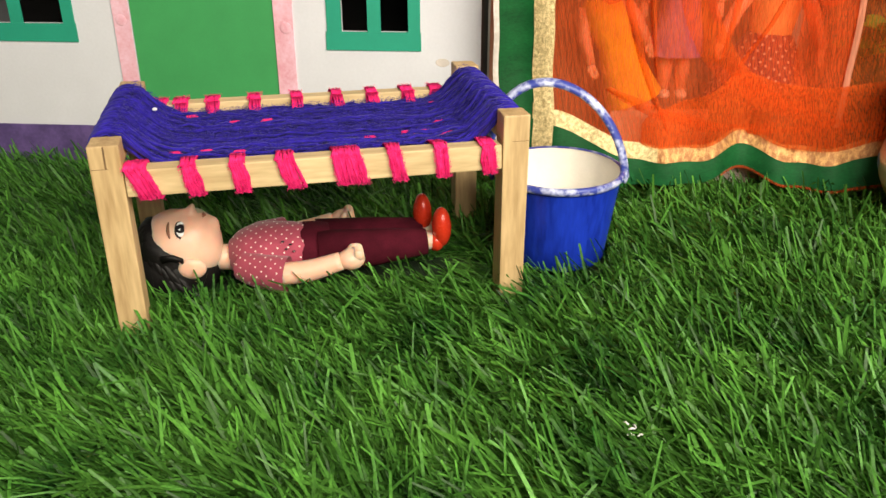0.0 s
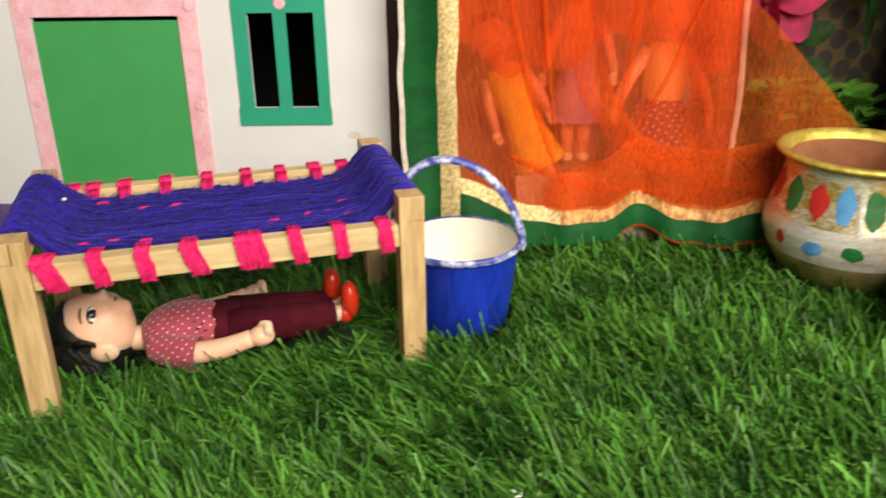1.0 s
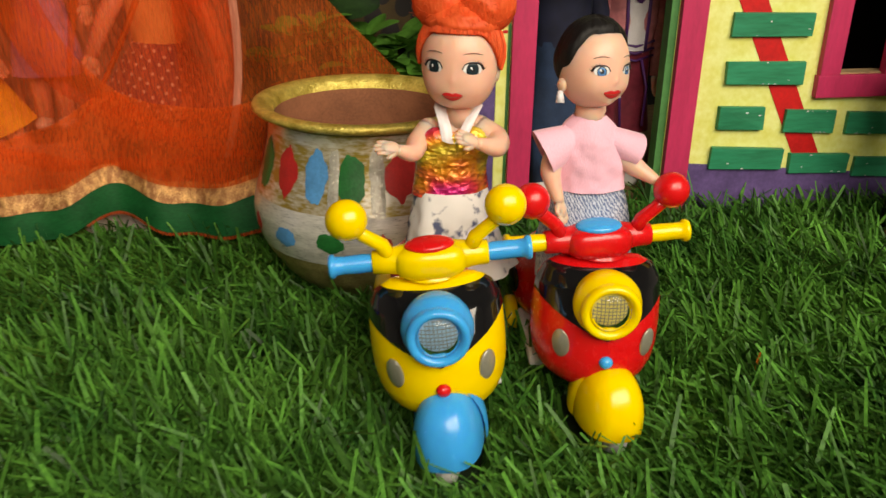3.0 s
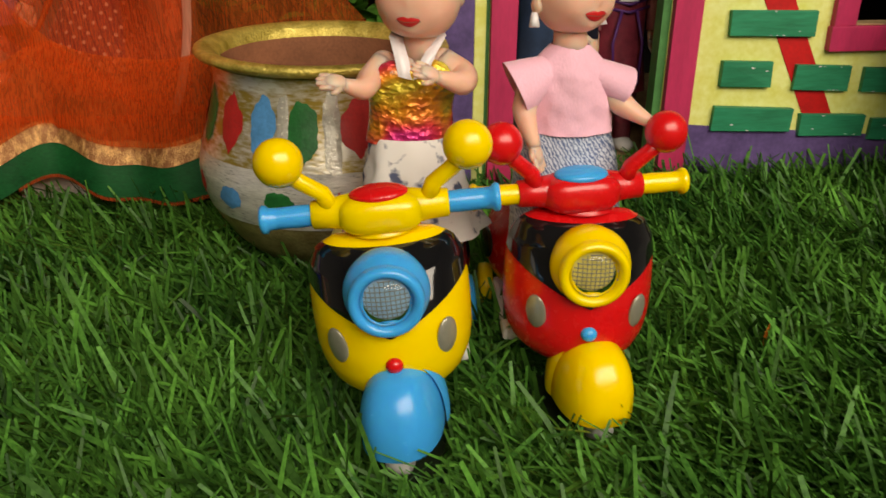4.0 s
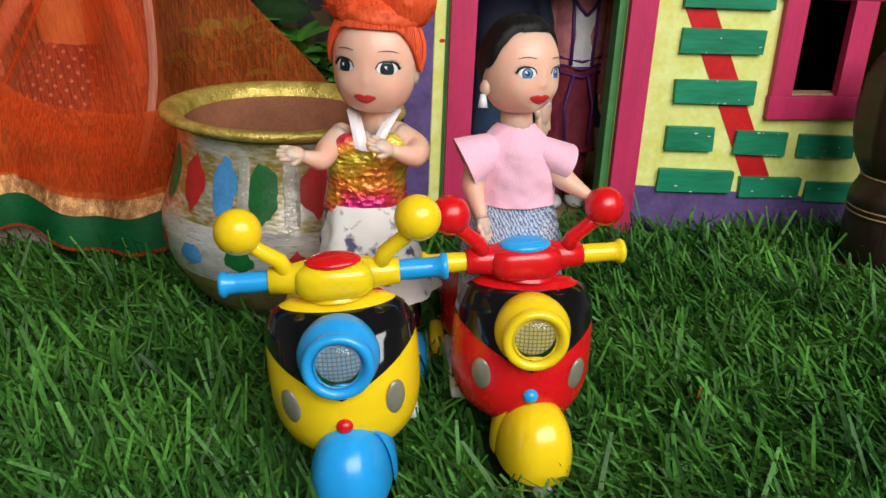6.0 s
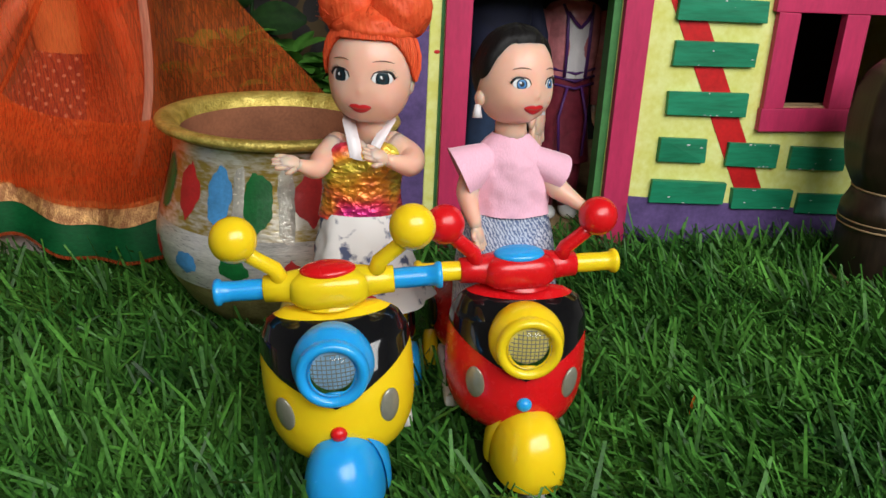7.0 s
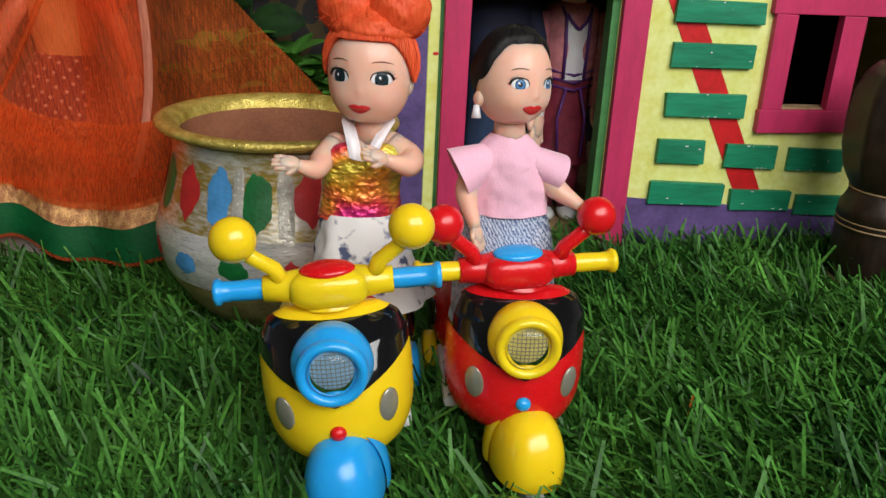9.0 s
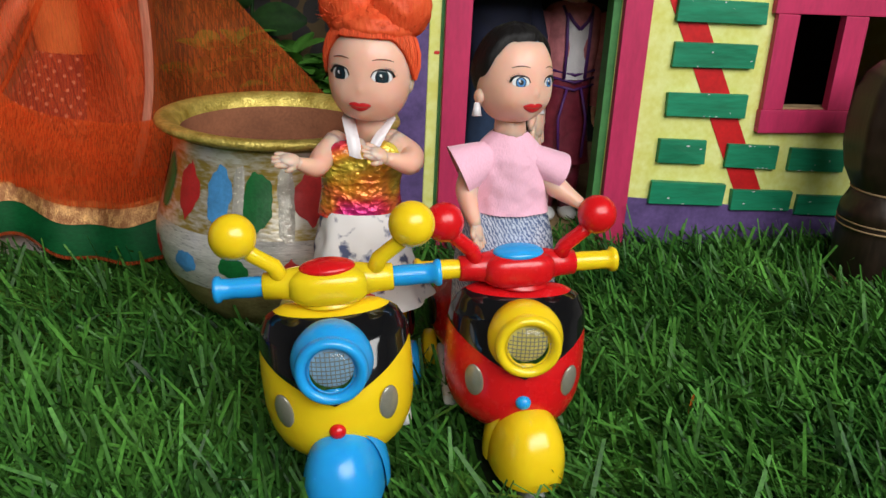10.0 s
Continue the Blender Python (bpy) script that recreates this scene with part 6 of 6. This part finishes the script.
        for n, wd in enumerate(widths):
            if x + wd > 79:
                break
            brick(h, at, x, x + wd, z, 1.3, 0.0, "blue_stick", y)
            x += wd + 0.75
    return h


wooden_house()
small_doll(44.0, 59.6, 0.25, 19.0, "navy", "jean", "hair_black", "doll in navy clothes standing in the doorway", 0.7, 10, -0.05, 0.0, 4.5, palm=1.1)
small_doll(48.9, 61.0, 0.25, 17.5, "rose_satin", "satin", "hair_black", "doll in rose and maroon satin in the doorway", 0.75, -10, -0.4, 0.0, 5.0, True)


# ---- the dark turned post ----
def turned_post():
    p = thing("turned_post", (63.6, 49.8, 0), "dark turned wooden furniture leg on the grass", "post")
    prof = [(0.0, -0.5), (1.75, -0.5), (1.95, 0.0), (2.1, 0.5), (2.2, 1.5), (2.25, 3.0), (2.2, 3.3), (2.3, 3.45), (2.2, 3.6), (2.3, 3.75), (2.25, 4.4), (2.0, 4.9), (1.85, 5.4), (1.2, 5.5), (0.0, 5.5)]
    part("shaft", Shape().lathe(prof, n=36), "dark_wood", p)
    # the block above is planed to eight faces and swells in the middle
    zs, rs = [5.3, 5.7, 6.4, 7.6, 9.0, 10.4, 11.4, 11.95, 12.2, 12.3], [1.85, 2.08, 2.42, 2.7, 2.78, 2.68, 2.32, 1.8, 0.9, 0.0]

    def block(u, v):
        a, z = 2 * math.pi * u, 5.3 + 7.0 * v
        face = (a + 0.5) % (math.pi / 4) - math.pi / 8
        r = float(np.interp(z, zs, rs)) * (1 + (0.955 / math.cos(face) - 1) * smooth01((z - 5.4) / 1.2) * smooth01((12.3 - z) / 1.5))
        return (r * math.cos(a), r * math.sin(a), z)
    part("block", Shape().sheet(block, 96, 40, 0, True), "dark_wood", p, "dark swelling block with planed faces")
    for z, r in ((3.37, 2.26), (3.68, 2.26), (5.35, 1.9)):
        part("groove_ring", Shape().lathe([(r, z - 0.06), (r + 0.06, z), (r, z + 0.06)], n=36), "bare_wood", p, "worn pale wood ring")
    part("foot_ring", Shape().lathe([(1.85, -0.3), (2.06, 0.05), (2.08, 0.3), (2.0, 0.35)], n=36), "bare_wood", p, "worn pale foot edge")


turned_post()


# ---- the toy scooters ----
BODY_Z = [1.6, 1.75, 2.1, 2.6, 3.2, 4.0, 4.8, 5.6, 6.1, 6.35]
BODY_W = [1.25, 1.75, 2.12, 2.33, 2.43, 2.45, 2.43, 2.3, 2.02, 1.55]
BODY_D = [1.5, 2.0, 2.35, 2.55, 2.6, 2.52, 2.25, 1.75, 1.1, 0.55]


def scooter(at, main, accent, button, lens, label, ball=0.72, turn=(0.0, 0.0, 0.0), spread=2.7, wheel_at=(0.0, 0.0, 0.0)):
    bars = Matrix.Translation((turn[0], 0, 7.05)) @ Euler((0, radians(turn[1]), radians(turn[2]))).to_matrix().to_4x4() @ Matrix.Translation((0, 0, -7.05))
    sc = thing("toy_scooter", at, label, "toy scooter", "toy scooters on the grass")

    def skin(az, z, off=0.0):
        w, d = float(np.interp(z, BODY_Z, BODY_W)), float(np.interp(z, BODY_Z, BODY_D))
        back = math.cos(az) < 0
        return ((w + off) * math.sin(az), -(d + off if not back else 0.55 * d) * math.cos(az), z)

    s = Shape().sheet(lambda u, v: skin(2 * math.pi * u, 1.6 + 4.75 * v), 48, 26, 0, True)
    s.sheet(lambda u, v: tuple(a * b for a, b in zip(skin(2 * math.pi * u, 1.6), (v, v, 1))), 48, 2, 0, True)
    s.sheet(lambda u, v: tuple(a * b for a, b in zip(skin(2 * math.pi * u, 6.35), (1 - v, 1 - v, 1 + 0.02 * v))), 48, 3, 0, True)
    shield = part("front_shield", s, main, sc)

    def panel(u, v):
        az = radians(-86 + 172 * u)
        low = 4.05 + 1.15 * abs(math.sin(az)) ** 1.1
        return skin(az, low + (6.22 - low) * v, 0.05)
    part("windscreen_panel", Shape().sheet(panel, 40, 14), "black", shield, "glossy black panel")
    for sd in (-1, 1):
        p = Vector(skin(sd * radians(40), 3.7, 0.03))
        part("foil_oval", Shape().disc(p, (sd * 0.62, -0.78, -0.1), 0.37, 0.62, 0.11), "grey_foil", shield, "grey foil oval sticker")
    part("front_stud", Shape().ball((0, -2.6, 3.22), (0.26, 0.22, 0.24)), button, shield)
    # headlamp: a short tube with a gridded lens
    lamp = part("headlamp", Shape().add(*tube_ring()), accent, sc)
    s = Shape().lathe([(0, 0.0), (0.76, 0.0)], at=pose(0, -2.6, 5.3, 90), n=32)
    part("reflector", s, lens, lamp)
    s = Shape()
    for k in range(-5, 6):
        q = 0.135 * k
        half = math.sqrt(max(0, 0.70 ** 2 - q * q))
        for a, b in (((q, -half), (q, half)), ((-half, q), (half, q))):
            bow = [(a[0] + (b[0] - a[0]) * t / 6, a[1] + (b[1] - a[1]) * t / 6) for t in range(7)]
            s.tube([(x, -2.66 - 0.2 * (1 - (x * x + z * z) / 0.7), 5.3 + z) for x, z in bow], 0.016, n=4, cap=False)
    part("lens_grid", s, "lens_line", lamp, "fine dark grid in the lens")
    part("lens", Shape().lathe([(0.76 * math.sin(radians(a)), 0.38 * math.cos(radians(a))) for a in range(0, 91, 9)], at=pose(0, -2.58, 5.3, 90), n=32), "clear", lamp, "clear domed lens")
    # mudguard with flared side skirts, and the front wheel under it

    def guard(u, v):
        a, b = 2 * math.pi * u, radians(-11 + 101 * v)

        def sp(q, p):
            return math.copysign(abs(q) ** p, q)
        return (1.21 * sp(math.cos(b), 0.8) * sp(math.cos(a), 0.8), -2.35 + 1.7 * sp(math.cos(b), 0.8) * sp(math.sin(a), 0.85), 1.12 + 1.85 * sp(math.sin(b), 0.95))
    aim = Matrix.Translation((wheel_at[0], -2.0, wheel_at[1])) @ Euler((0, 0, radians(wheel_at[2]))).to_matrix().to_4x4() @ Matrix.Translation((0, 2.0, 0))
    g = part("mudguard", Shape().sheet(guard, 44, 22, 0, True, at=aim), accent, sc)

    def flare(u, v):
        """The wider rear shell; its rolled front edge stands proud of the dome."""
        a, k = math.pi * (0.015 + 0.97 * u), 1.0 + 0.12 * min(1.0, 12 * min(u, 1 - u) + 0.5)
        x, y, z = guard(a / (2 * math.pi), 0.04 + 0.94 * v)
        return (x * k, -2.35 + (y + 2.35) * k, 1.12 + (z - 1.12) * (1 + 0.45 * (k - 1)))
    part("rear_shell", Shape().sheet(flare, 40, 20, at=aim), accent, g)
    wheel = part("wheel", Shape().lathe([(0, -0.38), (0.62, -0.38), (0.85, -0.3), (0.92, 0), (0.85, 0.3), (0.62, 0.38), (0, 0.38)], at=aim @ pose(0, -2.95, 0.6, 0, 90, 0), n=28), "white_plastic", sc, "pale grey front wheel")
    part("axle", Shape().tube([(-0.55, -2.95, 0.6), (0.55, -2.95, 0.6)], 0.14, at=aim), "grey_foil", wheel)
    part("fork", Shape().box((-0.75, -2.7, 1.0), (0.75, -1.6, 2.2), bevel=0.2, at=aim), main, sc)
    # steering head and handlebar
    part("neck_plate", Shape().sheet(lambda u, v: (lambda q: (q[0] * (0.6 - 0.15 * v), q[1] * (0.74 - 0.1 * v), 6.34 + 0.16 * math.sin(0.5 * math.pi * v)))(skin(2 * math.pi * u, 6.3, 0.06)), 48, 8, 0, True), main, sc)
    part("steering_neck", Shape().lathe([(1.0, 6.42), (0.88, 6.52), (0.82, 6.9)], n=24, sy=0.8), main, sc)
    s = Shape().ball((0, -0.05, 7.0), (1.3, 0.82, 0.64), nu=32, nv=18, power=0.72, at=bars)
    prof = [(0.38, -2.03), (0.43, -2.0), (0.45, -1.5), (0.54, -1.0), (0.54, 1.0), (0.45, 1.5), (0.43, 2.0), (0.38, 2.03)]
    s.lathe(prof, at=bars @ pose(0, 0, 7.05, 0, 90, 0), n=28)
    s.lathe([(0, -2.032), (0.385, -2.032)], at=bars @ pose(0, 0, 7.05, 0, 90, 0), n=20).lathe([(0, 2.032), (0.385, 2.032)], at=bars @ pose(0, 0, 7.05, 0, 90, 0), n=20)
    bar = part("handlebar", s, main, sc)
    for sd in (-1, 1):
        gs = Shape().lathe([(0.32, 1.9), (0.34, 2.4), (0.32, 3.0), (0.34, 3.3), (0.42, 3.36), (0.44, 3.46), (0.4, 3.54), (0, 3.56)], at=bars @ pose(0, 0, 7.05, 0, sd * 90, 0), n=22)
        part("grip", gs, accent, bar)
        stalk = [(sd * 1.45, -0.05, 7.25), (sd * 1.62, -0.15, 7.75), (sd * (spread - 0.5), -0.25, 8.2), (sd * (spread - 0.1), -0.3, 8.6)]
        m = part("mirror", Shape().ball((sd * spread, -0.32, 8.85), (ball, ball * 0.95, ball), nu=28, nv=18, at=bars), main, sc)
        part("mirror_stalk", Shape().tube(stalk, [0.3, 0.26, 0.25, 0.28], n=12, at=bars), main, m)
    part("horn_button", Shape().ball((0, -0.1, 7.58), (0.88, 0.62, 0.24), at=bars), button, bar)
    # floor board, seat and tail
    part("floor_board", Shape().box((-2.3, 0.6, 1.1), (2.3, 4.9, 1.6), bevel=0.18), "white_plastic", sc, "white foot board")
    tail = part("tail", Shape().ball((0, 5.3, 2.95), (2.6, 3.0, 2.0), nu=32, nv=18, power=0.88), main, sc)
    for sd in (-1, 1):
        part("flower_sticker", Shape().disc((sd * 2.6, 4.6, 3.2), (sd, -0.2, 0.08), 0.75, 0.62, 0.1), "black", tail, "dark flower sticker")
        rw = part("wheel", Shape().lathe([(0, -0.3), (0.7, -0.3), (0.95, -0.22), (1.0, 0), (0.95, 0.22), (0.7, 0.3), (0, 0.3)], at=pose(sd * 2.55, 5.4, 0.85, 0, 90, 0), n=28), accent, sc)
        part("hub", Shape().disc((sd * 2.87, 5.4, 0.85), (sd, 0, 0), 0.35, 0.35, 0.08), main, rw)
    part("seat", Shape().ball((0, 4.4, 4.75), (1.7, 2.7, 0.6), power=0.8), button if main == "yellow" else "sky", sc)
    return sc


def tube_ring():
    """The lamp's housing: outside, rolled lip and inside, on one turned profile lying along -y."""
    prof = [(1.12, 0.0), (1.22, 0.35), (1.25, 0.6), (1.21, 0.85), (1.1, 1.04), (1.07, 1.1), (1.09, 1.2), (1.07, 1.36), (0.99, 1.46), (0.88, 1.46), (0.79, 1.38), (0.75, 1.25), (0.75, 1.0)]
    s = Shape().lathe(prof, at=pose(0, -1.38, 5.3, 90), n=36)
    return s.v, s.f


scooter(pose(33.5, 36.3, -0.2, 0, -5.5, -6), "yellow", "sky", "red", "lens_back_blue", "yellow toy scooter with blue lamp and mudguard", wheel_at=(0.12, 0.12, -12.0))
scooter(pose(39.4, 37.5, -0.35, 0, 0.0, -7), "red", "yellow", "sky", "lens_back", "red toy scooter with yellow lamp and mudguard", 0.66, (-0.12, -2.0, 7.0), 2.62, wheel_at=(0.22, -0.04, 9.0))

s = leaf_shape(Shape(), (46.5, 37.2, 0.5), (0.1, 0.05, 1), 0.9, 0.06, 0.1)
single("dry_grass_blade", s, "orange_blade", (46.5, 37.2, 0.2), "single dry orange blade standing in the turf", "grass blade")
s = leaf_shape(Shape(), (50.8, 30.6, 0.4), (0.1, 0.05, 1), 1.1, 0.07, 0.1)
single("dry_grass_blade", s, "tan_leaf", (50.8, 30.6, 0.2), "single dry tan blade standing in the turf", "grass blade")
